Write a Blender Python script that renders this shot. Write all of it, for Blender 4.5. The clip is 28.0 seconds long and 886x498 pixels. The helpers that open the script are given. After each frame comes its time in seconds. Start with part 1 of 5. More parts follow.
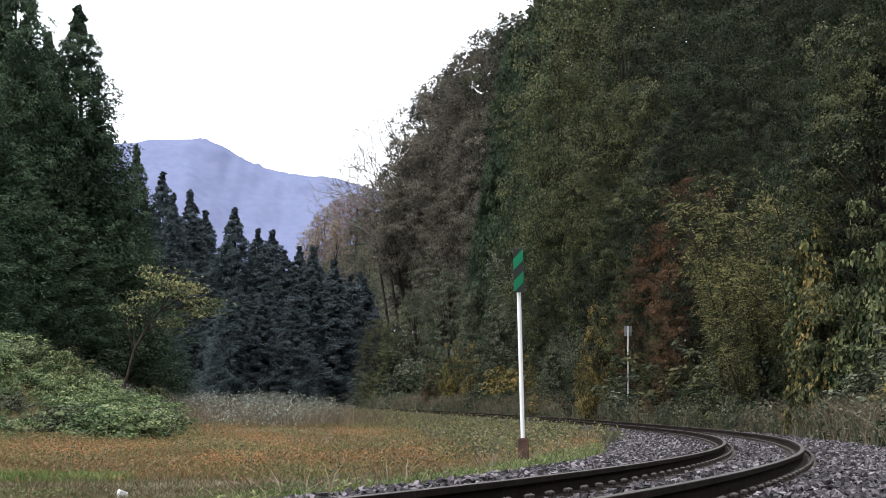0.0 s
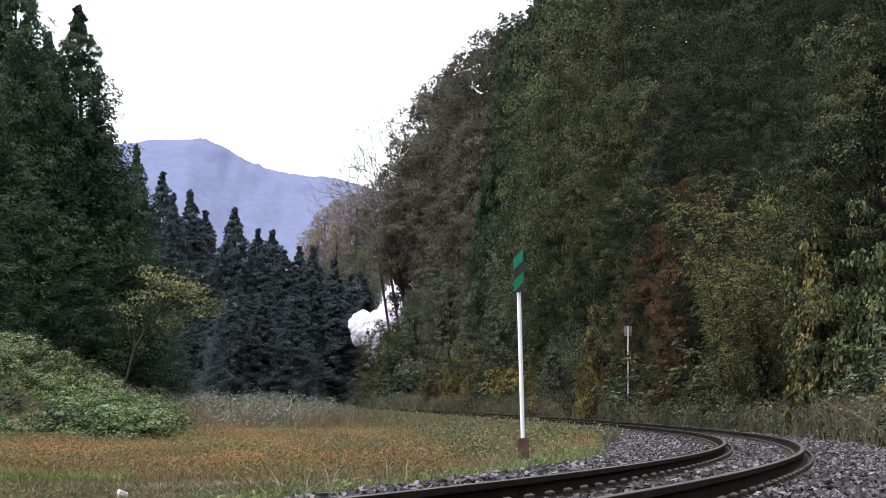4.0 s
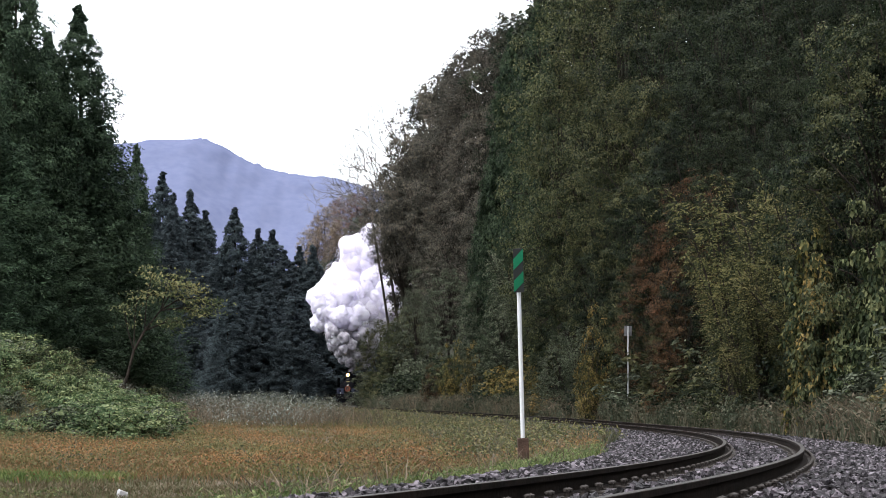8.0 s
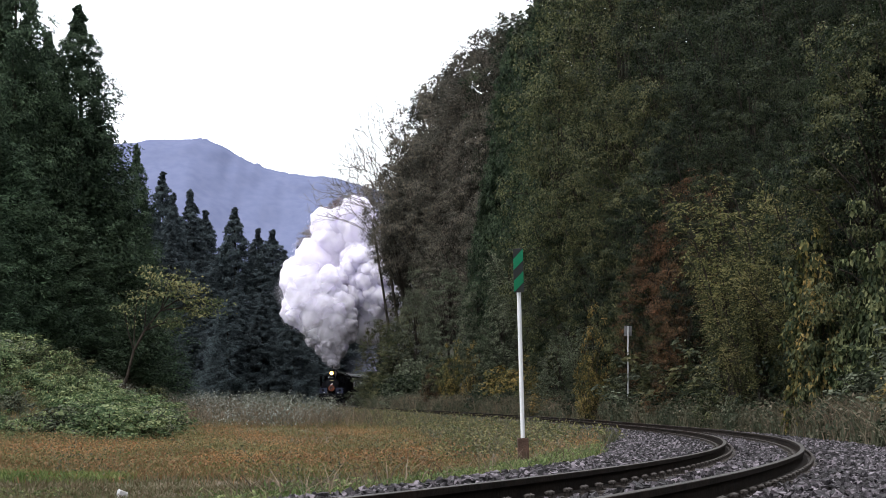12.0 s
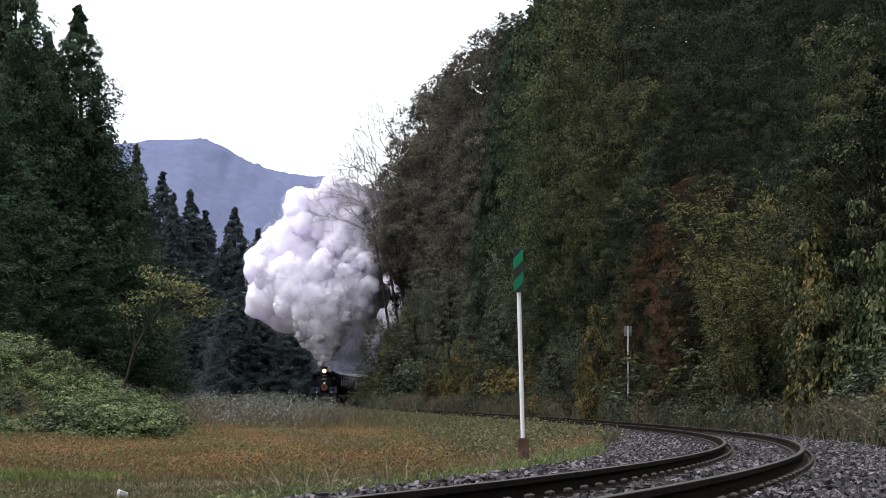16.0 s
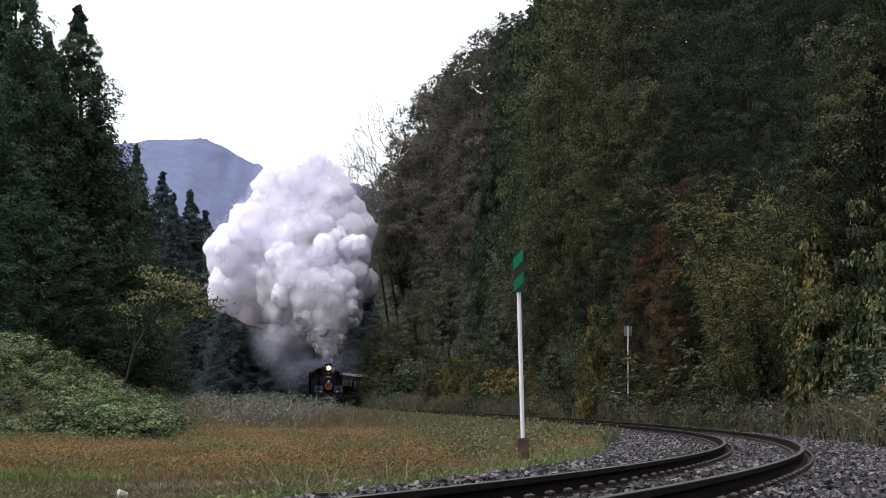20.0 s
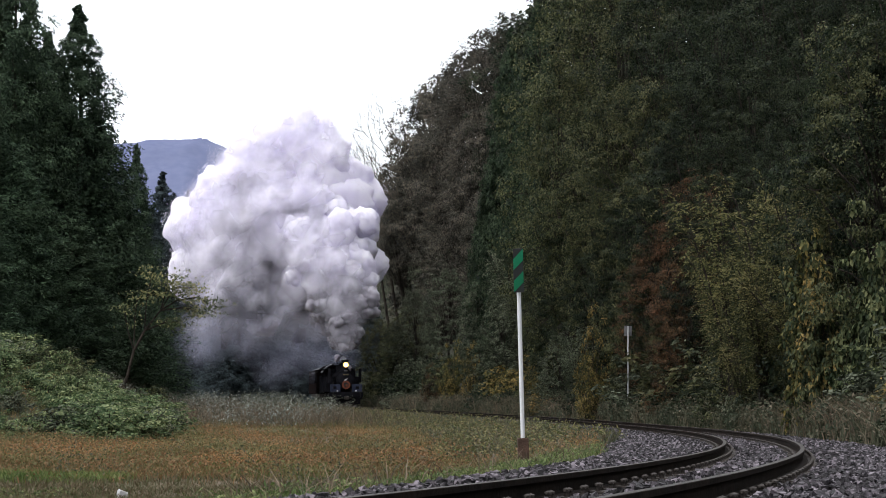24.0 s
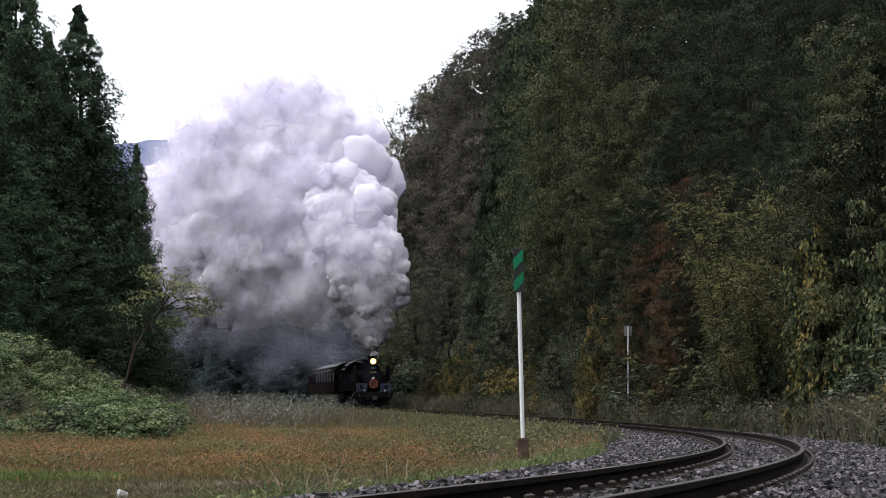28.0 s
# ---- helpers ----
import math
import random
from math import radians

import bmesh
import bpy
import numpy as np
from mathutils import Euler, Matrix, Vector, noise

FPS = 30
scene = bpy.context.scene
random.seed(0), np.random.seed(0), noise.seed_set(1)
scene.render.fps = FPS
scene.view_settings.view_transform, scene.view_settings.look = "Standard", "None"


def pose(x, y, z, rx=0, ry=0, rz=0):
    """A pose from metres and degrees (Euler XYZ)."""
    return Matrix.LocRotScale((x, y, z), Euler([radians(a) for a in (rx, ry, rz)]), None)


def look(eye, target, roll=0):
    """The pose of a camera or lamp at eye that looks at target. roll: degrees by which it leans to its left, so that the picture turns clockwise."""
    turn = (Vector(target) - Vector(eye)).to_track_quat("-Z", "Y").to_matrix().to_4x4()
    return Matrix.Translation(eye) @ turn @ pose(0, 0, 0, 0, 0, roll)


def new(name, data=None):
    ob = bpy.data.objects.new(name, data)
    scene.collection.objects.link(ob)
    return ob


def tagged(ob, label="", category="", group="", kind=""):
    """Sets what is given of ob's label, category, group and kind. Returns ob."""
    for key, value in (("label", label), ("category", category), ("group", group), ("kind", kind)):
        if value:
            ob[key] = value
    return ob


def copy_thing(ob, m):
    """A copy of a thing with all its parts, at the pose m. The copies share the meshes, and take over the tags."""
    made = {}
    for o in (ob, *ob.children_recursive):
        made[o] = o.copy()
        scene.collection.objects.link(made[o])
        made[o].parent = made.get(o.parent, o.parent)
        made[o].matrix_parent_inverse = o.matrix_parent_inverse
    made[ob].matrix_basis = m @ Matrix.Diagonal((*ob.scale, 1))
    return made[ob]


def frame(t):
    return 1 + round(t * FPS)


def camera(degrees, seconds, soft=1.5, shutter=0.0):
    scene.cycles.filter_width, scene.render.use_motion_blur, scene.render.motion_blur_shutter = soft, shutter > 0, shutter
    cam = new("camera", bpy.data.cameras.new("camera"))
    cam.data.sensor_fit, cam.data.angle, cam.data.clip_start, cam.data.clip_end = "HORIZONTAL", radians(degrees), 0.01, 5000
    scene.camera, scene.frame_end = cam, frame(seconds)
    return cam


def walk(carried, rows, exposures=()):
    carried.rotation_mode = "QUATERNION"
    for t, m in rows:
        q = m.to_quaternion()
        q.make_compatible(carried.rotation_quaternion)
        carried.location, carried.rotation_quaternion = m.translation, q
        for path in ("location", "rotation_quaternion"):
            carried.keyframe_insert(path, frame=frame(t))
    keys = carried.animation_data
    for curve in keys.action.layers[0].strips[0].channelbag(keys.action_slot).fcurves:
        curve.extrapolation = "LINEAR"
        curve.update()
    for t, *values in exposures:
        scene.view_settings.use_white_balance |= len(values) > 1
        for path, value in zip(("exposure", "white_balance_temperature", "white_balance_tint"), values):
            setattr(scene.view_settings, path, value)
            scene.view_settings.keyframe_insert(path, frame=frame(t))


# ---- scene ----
cam = camera(24.0, 28.0, soft=0.6)
EYE = (0.0, 0.0, 1.0)
CAM_POSE = pose(*EYE, 90 + 4.018, 0, 0)
walk(cam, [(0, CAM_POSE), (28, CAM_POSE)], exposures=[(0, 0.32), (6, 0.28), (9, 0.12), (12, -0.04), (15, -0.18), (21, -0.28), (28, -0.3)])

# ---- light: bright overcast sky ----
world = bpy.data.worlds.new("overcast_sky")
scene.world = world
world.use_nodes = True
wn, wl = world.node_tree.nodes, world.node_tree.links
wn.clear()
sky = wn.new("ShaderNodeTexSky")
sky.sky_type, sky.sun_disc = "NISHITA", False
sky.sun_elevation, sky.sun_rotation = radians(64), radians(-116)
sky_bg = wn.new("ShaderNodeBackground")
sky_bg.inputs["Strength"].default_value = 0.06
cloud_bg = wn.new("ShaderNodeBackground")
cloud_bg.inputs["Color"].default_value = (0.96, 0.97, 1.0, 1)
cloud_bg.inputs["Strength"].default_value = 1.75
both = wn.new("ShaderNodeAddShader")
wout = wn.new("ShaderNodeOutputWorld")
wl.new(sky.outputs["Color"], sky_bg.inputs["Color"])
wl.new(sky_bg.outputs[0], both.inputs[0])
wl.new(cloud_bg.outputs[0], both.inputs[1])
wl.new(both.outputs[0], wout.inputs["Surface"])
sun = new("sun", bpy.data.lights.new("sun", "SUN"))
sun.data.energy, sun.data.angle, sun.data.color = 4.0, radians(55), (1.0, 0.98, 0.94)
sun.matrix_world = look((-36, -18, 84), (0, 0, 0))


# ---- materials ----
def shader(name, colours, rough=0.8, scale=3.0, detail=6.0, spread=0.0, bump=0.0, bump_scale=None, metal=0.0,
           through_light=0.0, alpha=1.0, emit=None, spec=0.3, coords="Object", stretch=(1, 1, 1), island=False, low=0.35, high=0.68, density=0.0, soft_depth=0.0):
    """A node material: noise between the colours, per-piece variation, fine relief."""
    m = bpy.data.materials.new(name)
    m.use_nodes = True
    n, l = m.node_tree.nodes, m.node_tree.links
    n.clear()
    out = n.new("ShaderNodeOutputMaterial")
    b = n.new("ShaderNodeBsdfPrincipled")
    b.inputs["Roughness"].default_value, b.inputs["Metallic"].default_value = rough, metal
    b.inputs["Specular IOR Level"].default_value = spec
    b.inputs["Alpha"].default_value = alpha
    if soft_depth:
        b.inputs["Subsurface Weight"].default_value, b.inputs["Subsurface Scale"].default_value = 1.0, soft_depth
        b.inputs["Subsurface Radius"].default_value = (1.0, 1.0, 1.0)
    tc, mp = n.new("ShaderNodeTexCoord"), n.new("ShaderNodeMapping")
    mp.inputs["Scale"].default_value = stretch
    l.new(tc.outputs[coords], mp.inputs["Vector"])
    big = n.new("ShaderNodeTexNoise")
    big.inputs["Scale"].default_value, big.inputs["Detail"].default_value = scale, detail
    l.new(mp.outputs[0], big.inputs["Vector"])
    ramp = n.new("ShaderNodeValToRGB")
    ramp.color_ramp.elements[0].position, ramp.color_ramp.elements[1].position = low, high
    ramp.color_ramp.elements[0].color = (*colours[0], 1)
    ramp.color_ramp.elements[1].color = (*colours[-1], 1)
    for i, c in enumerate(colours[1:-1]):
        ramp.color_ramp.elements.new(low + (high - low) * (i + 1) / (len(colours) - 1)).color = (*c, 1)
    if island:
        geo = n.new("ShaderNodeNewGeometry")
        mixf = n.new("ShaderNodeMath")
        mixf.operation = "MULTIPLY_ADD"
        l.new(geo.outputs["Random Per Island"], mixf.inputs[0])
        mixf.inputs[1].default_value = 0.42
        sub = n.new("ShaderNodeMath")
        sub.operation = "SUBTRACT"
        l.new(big.outputs["Fac"], sub.inputs[0])
        sub.inputs[1].default_value = 0.21
        l.new(sub.outputs[0], mixf.inputs[2])
        l.new(mixf.outputs[0], ramp.inputs["Fac"])
    else:
        l.new(big.outputs["Fac"], ramp.inputs["Fac"])
    colour = ramp.outputs["Color"]
    if spread:
        info = n.new("ShaderNodeObjectInfo")
        hsv = n.new("ShaderNodeHueSaturation")
        mr = n.new("ShaderNodeMapRange")
        mr.inputs["To Min"].default_value, mr.inputs["To Max"].default_value = 1 - spread, 1 + spread
        l.new(info.outputs["Random"], mr.inputs["Value"])
        l.new(mr.outputs[0], hsv.inputs["Value"])
        hue = n.new("ShaderNodeMapRange")
        hue.inputs["To Min"].default_value, hue.inputs["To Max"].default_value = 0.5 - spread * 0.06, 0.5 + spread * 0.06
        wh = n.new("ShaderNodeTexWhiteNoise")
        wh.noise_dimensions = "1D"
        l.new(info.outputs["Random"], wh.inputs["W"])
        l.new(wh.outputs["Value"], hue.inputs["Value"])
        l.new(hue.outputs[0], hsv.inputs["Hue"])
        l.new(colour, hsv.inputs["Color"])
        colour = hsv.outputs["Color"]
    l.new(colour, b.inputs["Base Color"])
    if bump:
        fine = n.new("ShaderNodeTexNoise")
        fine.inputs["Scale"].default_value, fine.inputs["Detail"].default_value = bump_scale or scale * 6, 8
        l.new(mp.outputs[0], fine.inputs["Vector"])
        bm_ = n.new("ShaderNodeBump")
        bm_.inputs["Strength"].default_value, bm_.inputs["Distance"].default_value = bump, 0.05
        l.new(fine.outputs["Fac"], bm_.inputs["Height"])
        l.new(bm_.outputs["Normal"], b.inputs["Normal"])
    if emit:
        b.inputs["Emission Color"].default_value, b.inputs["Emission Strength"].default_value = (*emit[0], 1), emit[1]
    surf = b.outputs[0]
    if through_light:
        tr, mx = n.new("ShaderNodeBsdfTranslucent"), n.new("ShaderNodeMixShader")
        l.new(colour, tr.inputs["Color"])
        mx.inputs[0].default_value = through_light
        l.new(surf, mx.inputs[1])
        l.new(tr.outputs[0], mx.inputs[2])
        surf = mx.outputs[0]
    if density:
        # thin smoke: dense in the sheet's middle, clouded, fading to nothing at its rim
        ball_, clear, mx = n.new("ShaderNodeTexGradient"), n.new("ShaderNodeBsdfTransparent"), n.new("ShaderNodeMixShader")
        ball_.gradient_type = "SPHERICAL"
        l.new(tc.outputs["Object"], ball_.inputs["Vector"])
        cloud = n.new("ShaderNodeTexNoise")
        cloud.inputs["Scale"].default_value, cloud.inputs["Detail"].default_value = 1.3, 4
        l.new(tc.outputs["Object"], cloud.inputs["Vector"])
        lift_, mul = n.new("ShaderNodeMapRange"), n.new("ShaderNodeMath")
        lift_.inputs["From Min"].default_value, lift_.inputs["From Max"].default_value = 0.28, 0.72
        lift_.inputs["To Max"].default_value = density
        l.new(cloud.outputs["Fac"], lift_.inputs["Value"])
        mul.operation, mul.use_clamp = "MULTIPLY", True
        l.new(ball_.outputs["Fac"], mul.inputs[0])
        l.new(lift_.outputs[0], mul.inputs[1])
        l.new(mul.outputs[0], mx.inputs[0])
        l.new(clear.outputs[0], mx.inputs[1])
        l.new(surf, mx.inputs[2])
        surf = mx.outputs[0]
    l.new(surf, out.inputs["Surface"])
    return m


def leafy(name, *colours, rough=0.65, scale=0.5, spread=0.18, thin=0.34):
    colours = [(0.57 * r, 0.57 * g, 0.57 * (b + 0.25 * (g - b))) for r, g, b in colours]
    # Range ends pushed apart, standing in for shaded gaps and lit leaves.
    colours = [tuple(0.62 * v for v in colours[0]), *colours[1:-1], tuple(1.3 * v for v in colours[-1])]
    return shader(name, colours, rough=rough, scale=scale, detail=4, spread=spread, through_light=thin, island=True, spec=0.12)


M = {
    "cedar": leafy("cedar_needles", (0.044, 0.08, 0.036), (0.066, 0.113, 0.047), (0.1, 0.152, 0.064)),
    # Darker copy of the cedar needles; the hillside's shade is in the colour.
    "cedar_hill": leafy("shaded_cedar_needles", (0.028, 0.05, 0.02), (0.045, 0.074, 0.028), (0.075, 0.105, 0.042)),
    # Paler, bluer needles: the distance haze is mixed into the colour.
    "cedar_far": leafy("hazed_cedar_needles", (0.078, 0.102, 0.122), (0.09, 0.117, 0.136), (0.106, 0.134, 0.15), thin=0.52),
    # Dark green taken near black, so occlusion between crowns is painted in.
    "dark": leafy("shaded_dark_green_leaves", (0.014, 0.026, 0.011), (0.03, 0.045, 0.016), (0.062, 0.075, 0.028)),
    "olive": leafy("olive_leaves", (0.042, 0.058, 0.016), (0.08, 0.096, 0.026), (0.155, 0.152, 0.044)),
    # Autumn brown, lightened and greyed to include the haze over these trees.
    "brown": leafy("hazed_brown_leaves", (0.075, 0.076, 0.056), (0.13, 0.124, 0.09), (0.19, 0.166, 0.12)),
    "yellow": leafy("yellowing_leaves", (0.09, 0.1, 0.02), (0.2, 0.17, 0.02), (0.32, 0.22, 0.03)),
    # Autumn red made pale and muted, with the far hill's haze painted in.
    "red": leafy("hazed_red_leaves", (0.2, 0.11, 0.085), (0.27, 0.15, 0.11), (0.34, 0.21, 0.14)),
    "orange": leafy("orange_olive_leaves", (0.18, 0.15, 0.1), (0.27, 0.21, 0.13), (0.35, 0.27, 0.17)),
    "frond": leafy("yellow_green_fronds", (0.055, 0.07, 0.018), (0.125, 0.135, 0.032), (0.27, 0.24, 0.06)),
    "strip": shader("bright_green_grass", ((0.045, 0.075, 0.016), (0.08, 0.12, 0.03), (0.13, 0.15, 0.045)), rough=0.7, scale=0.7, through_light=0.25, island=True),
    "pale": leafy("pale_green_leaves", (0.07, 0.085, 0.045), (0.12, 0.14, 0.075), (0.2, 0.22, 0.13)),
    "fern": leafy("fern_leaves", (0.1, 0.17, 0.04), (0.17, 0.245, 0.065), (0.3, 0.34, 0.11), scale=0.4, spread=0.25),
    "grass_yellow": shader("yellow_green_grass", ((0.05, 0.06, 0.022), (0.1, 0.095, 0.036), (0.16, 0.12, 0.05), (0.075, 0.085, 0.03)), rough=0.8, scale=0.25, detail=4, through_light=0.2, island=True),
    "vine": leafy("climber_leaves", (0.07, 0.1, 0.03), (0.16, 0.17, 0.035), (0.34, 0.25, 0.03), scale=0.6),
    "yellowgreen": leafy("yellow_green_leaves", (0.12, 0.16, 0.045), (0.19, 0.22, 0.065), (0.3, 0.28, 0.09)),
    "creeper": leafy("green_climber_leaves", (0.05, 0.075, 0.022), (0.095, 0.125, 0.034), (0.19, 0.2, 0.06), scale=0.6),
    "maroon": leafy("dark_red_brown_leaves", (0.045, 0.036, 0.016), (0.085, 0.054, 0.022), (0.165, 0.085, 0.03)),
    "bark": shader("bark", ((0.012, 0.01, 0.008), (0.045, 0.037, 0.03)), rough=0.9, scale=5, bump=0.6, stretch=(1, 1, 0.25), spec=0.1),
    "pale_bark": shader("pale_bark", ((0.1, 0.09, 0.078), (0.2, 0.18, 0.155)), rough=0.9, scale=5, bump=0.5, stretch=(1, 1, 0.25)),
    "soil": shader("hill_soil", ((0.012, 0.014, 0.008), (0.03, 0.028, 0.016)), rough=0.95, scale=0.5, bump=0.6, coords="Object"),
    "field": shader("field_soil", ((0.035, 0.03, 0.018), (0.07, 0.05, 0.03), (0.075, 0.06, 0.033), (0.045, 0.05, 0.02)), rough=0.95, scale=0.13, bump=0.8, bump_scale=9, coords="Object"),
    "grass_dry": shader("dry_grass", ((0.07, 0.068, 0.024), (0.15, 0.08, 0.038), (0.2, 0.105, 0.05), (0.15, 0.11, 0.05), (0.085, 0.1, 0.03)), rough=0.8, scale=0.16, detail=3, through_light=0.2, island=True, low=0.33, high=0.67),
    "rust": shader("rust_brown_herbs", ((0.1, 0.06, 0.03), (0.22, 0.11, 0.045), (0.31, 0.165, 0.07)), rough=0.8, scale=0.5, detail=4, through_light=0.2, island=True),
    "lime": shader("yellow_green_herbs", ((0.06, 0.068, 0.026), (0.105, 0.11, 0.042), (0.17, 0.15, 0.065)), rough=0.8, scale=0.5, detail=4, through_light=0.2, island=True),
    "lime_bright": shader("bright_green_herbs", ((0.045, 0.075, 0.02), (0.09, 0.135, 0.035), (0.19, 0.22, 0.09)), rough=0.75, scale=0.7, detail=4, through_light=0.25, island=True),
    "grass_short": shader("short_brown_grass", ((0.05, 0.055, 0.022), (0.085, 0.062, 0.036), (0.105, 0.078, 0.045), (0.06, 0.066, 0.028)), rough=0.85, scale=0.3, detail=4, through_light=0.2, island=True),
    "grass_green": shader("green_grass", ((0.03, 0.05, 0.014), (0.06, 0.085, 0.026), (0.13, 0.14, 0.055)), rough=0.7, scale=0.7, through_light=0.25, island=True),
    "reed": shader("silvery_reed_leaves", ((0.05, 0.055, 0.04), (0.12, 0.13, 0.1), (0.3, 0.32, 0.3)), rough=0.7, scale=0.25, through_light=0.2, island=True, low=0.4, high=0.75),
    "weed": shader("verge_weeds", ((0.03, 0.04, 0.022), (0.06, 0.062, 0.036), (0.12, 0.1, 0.07)), rough=0.8, scale=0.3, through_light=0.2, island=True),
    "stone": shader("ballast_stone", ((0.0105, 0.009, 0.0105), (0.031, 0.027, 0.032), (0.15, 0.13, 0.15)), rough=0.7, scale=9, spread=0.0, bump=0.4, island=True, low=0.38, high=0.72),
    "stone_one": shader("ballast_stone_one", ((0.0105, 0.009, 0.0105), (0.031, 0.027, 0.032), (0.15, 0.13, 0.15)), rough=0.7, scale=9, spread=0.4, bump=0.4, low=0.38, high=0.72),
    "bed": shader("ballast_bed", ((0.008, 0.0075, 0.008), (0.03, 0.027, 0.028)), rough=0.9, scale=9, bump=1.0),
    "beige": shader("beige_plume_grass", ((0.06, 0.048, 0.032), (0.11, 0.085, 0.058), (0.165, 0.125, 0.088)), rough=0.8, scale=0.4, through_light=0.25, island=True),
    "rail": shader("rusty_rail", ((0.008, 0.006, 0.005), (0.02, 0.014, 0.011)), rough=0.85, scale=4, metal=0.1, bump=0.2, spec=0.05),
    "railtop": shader("worn_railhead", ((0.014, 0.011, 0.009), (0.034, 0.028, 0.022)), rough=0.6, scale=3, metal=0.2, spec=0.15),
    "sleeper": shader("weathered_sleeper", ((0.035, 0.0301, 0.028), (0.091, 0.0805, 0.077)), rough=0.9, scale=3, spread=0.2, bump=0.6, stretch=(1, 6, 1)),
    "iron": shader("dark_iron", ((0.025, 0.022, 0.02), (0.07, 0.06, 0.055)), rough=0.6, scale=8, metal=0.2, spec=0.1),
    "loco": shader("black_locomotive_paint", ((0.006, 0.006, 0.007), (0.014, 0.014, 0.017)), rough=0.75, scale=2, spec=0.0, bump=0.1),
    "beam": shader("blue_grey_worn_paint", ((0.018, 0.022, 0.04), (0.035, 0.04, 0.066)), rough=0.7, scale=3, spec=0.1),
    "coach": shader("brown_coach_paint", ((0.007, 0.0055, 0.0055), (0.012, 0.009, 0.009)), rough=0.75, scale=1.5, spec=0.0),
    "roof": shader("sooty_coach_roof", ((0.012, 0.012, 0.014), (0.03, 0.03, 0.033), (0.14, 0.14, 0.15)), rough=0.6, scale=1.1, spec=0.2, low=0.35, high=0.8),
    "glass": shader("dark_window_glass", ((0.01, 0.01, 0.012), (0.02, 0.02, 0.025)), rough=0.08, scale=1, spec=0.6),
    "brass": shader("brass_plate", ((0.4, 0.3, 0.12), (0.5, 0.4, 0.2)), rough=0.35, metal=0.8),
    "whiteish": shader("white_enamel", ((0.7, 0.7, 0.7), (0.8, 0.8, 0.8)), rough=0.4, scale=5),
    "headmark": shader("orange_headboard", ((0.1, 0.024, 0.01), (0.16, 0.042, 0.016)), rough=0.5, scale=4),
    "lamp": shader("lit_headlamp", ((1.0, 0.8, 0.45), (1.0, 0.85, 0.5)), emit=((1.0, 0.72, 0.32), 6.0)),
    "lamp_rim": shader("lit_reflector", ((0.8, 0.5, 0.15), (0.9, 0.55, 0.2)), emit=((1.0, 0.55, 0.12), 3.0)),
    "pole": shader("white_pole_paint", ((0.561, 0.57, 0.595), (0.697, 0.697, 0.714)), rough=0.45, scale=2, stretch=(1, 1, 0.4)),
    "sign_green": shader("green_sign_paint", ((0.0, 0.1, 0.042), (0.0, 0.135, 0.06)), rough=0.4, scale=3),
    "sign_black": shader("black_sign_paint", ((0.008, 0.008, 0.008), (0.02, 0.02, 0.02)), rough=0.5, scale=4),
    "rustbox": shader("rusty_base_block", ((0.04, 0.022, 0.015), (0.09, 0.05, 0.035)), rough=0.85, scale=9, bump=0.4),
    "grey_pole": shader("grey_pole_paint", ((0.3, 0.3, 0.31), (0.42, 0.42, 0.43)), rough=0.6, scale=4),
    "grey_sign": shader("grey_sign_back", ((0.075, 0.075, 0.08), (0.13, 0.13, 0.135)), rough=0.6, scale=4),
    # Air haze is put into this blue base colour; no volume makes it.
    "mountain": shader("haze_tinted_mountain", ((0.106, 0.121, 0.2), (0.115, 0.13, 0.21), (0.124, 0.138, 0.218)), rough=1.0, scale=0.16, detail=10, spec=0.0, low=0.34, high=0.7),
    "white_smoke": shader("white_steam_smoke", ((0.87, 0.84, 0.96), (0.93, 0.905, 0.99)), rough=1.0, scale=1.2, spec=0.0, through_light=0.5, bump=0.4, bump_scale=2.6, soft_depth=1.6),
    "old_smoke": shader("drifting_grey_white_smoke", ((0.87, 0.84, 0.965), (0.94, 0.91, 0.995)), rough=1.0, scale=0.8, spec=0.0, through_light=0.48, bump=0.4, bump_scale=2.2, soft_depth=0.7),
    "grey_smoke": shader("grey_coal_smoke", ((0.26, 0.245, 0.28), (0.5, 0.475, 0.53)), rough=1.0, scale=0.9, spec=0.0, through_light=0.2, bump=0.6, bump_scale=2.6, soft_depth=0.4),
    "veil": shader("thin_smoke_veil", ((0.87, 0.84, 0.96), (0.94, 0.91, 0.995)), rough=1.0, scale=0.8, spec=0.0, through_light=0.5, density=1.4),
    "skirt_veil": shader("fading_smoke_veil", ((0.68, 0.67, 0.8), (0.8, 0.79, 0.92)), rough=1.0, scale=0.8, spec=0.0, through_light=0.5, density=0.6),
    "column_veil": shader("fresh_smoke_veil", ((0.82, 0.79, 0.89), (0.9, 0.875, 0.96)), rough=1.0, scale=0.8, spec=0.0, through_light=0.5, density=1.1),
    "grey_veil": shader("grey_smoke_veil", ((0.3, 0.285, 0.325), (0.52, 0.5, 0.56)), rough=1.0, scale=1.0, spec=0.0, through_light=0.4, density=1.7),
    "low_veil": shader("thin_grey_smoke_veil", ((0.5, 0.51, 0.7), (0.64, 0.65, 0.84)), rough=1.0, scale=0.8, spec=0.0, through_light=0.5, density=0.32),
}


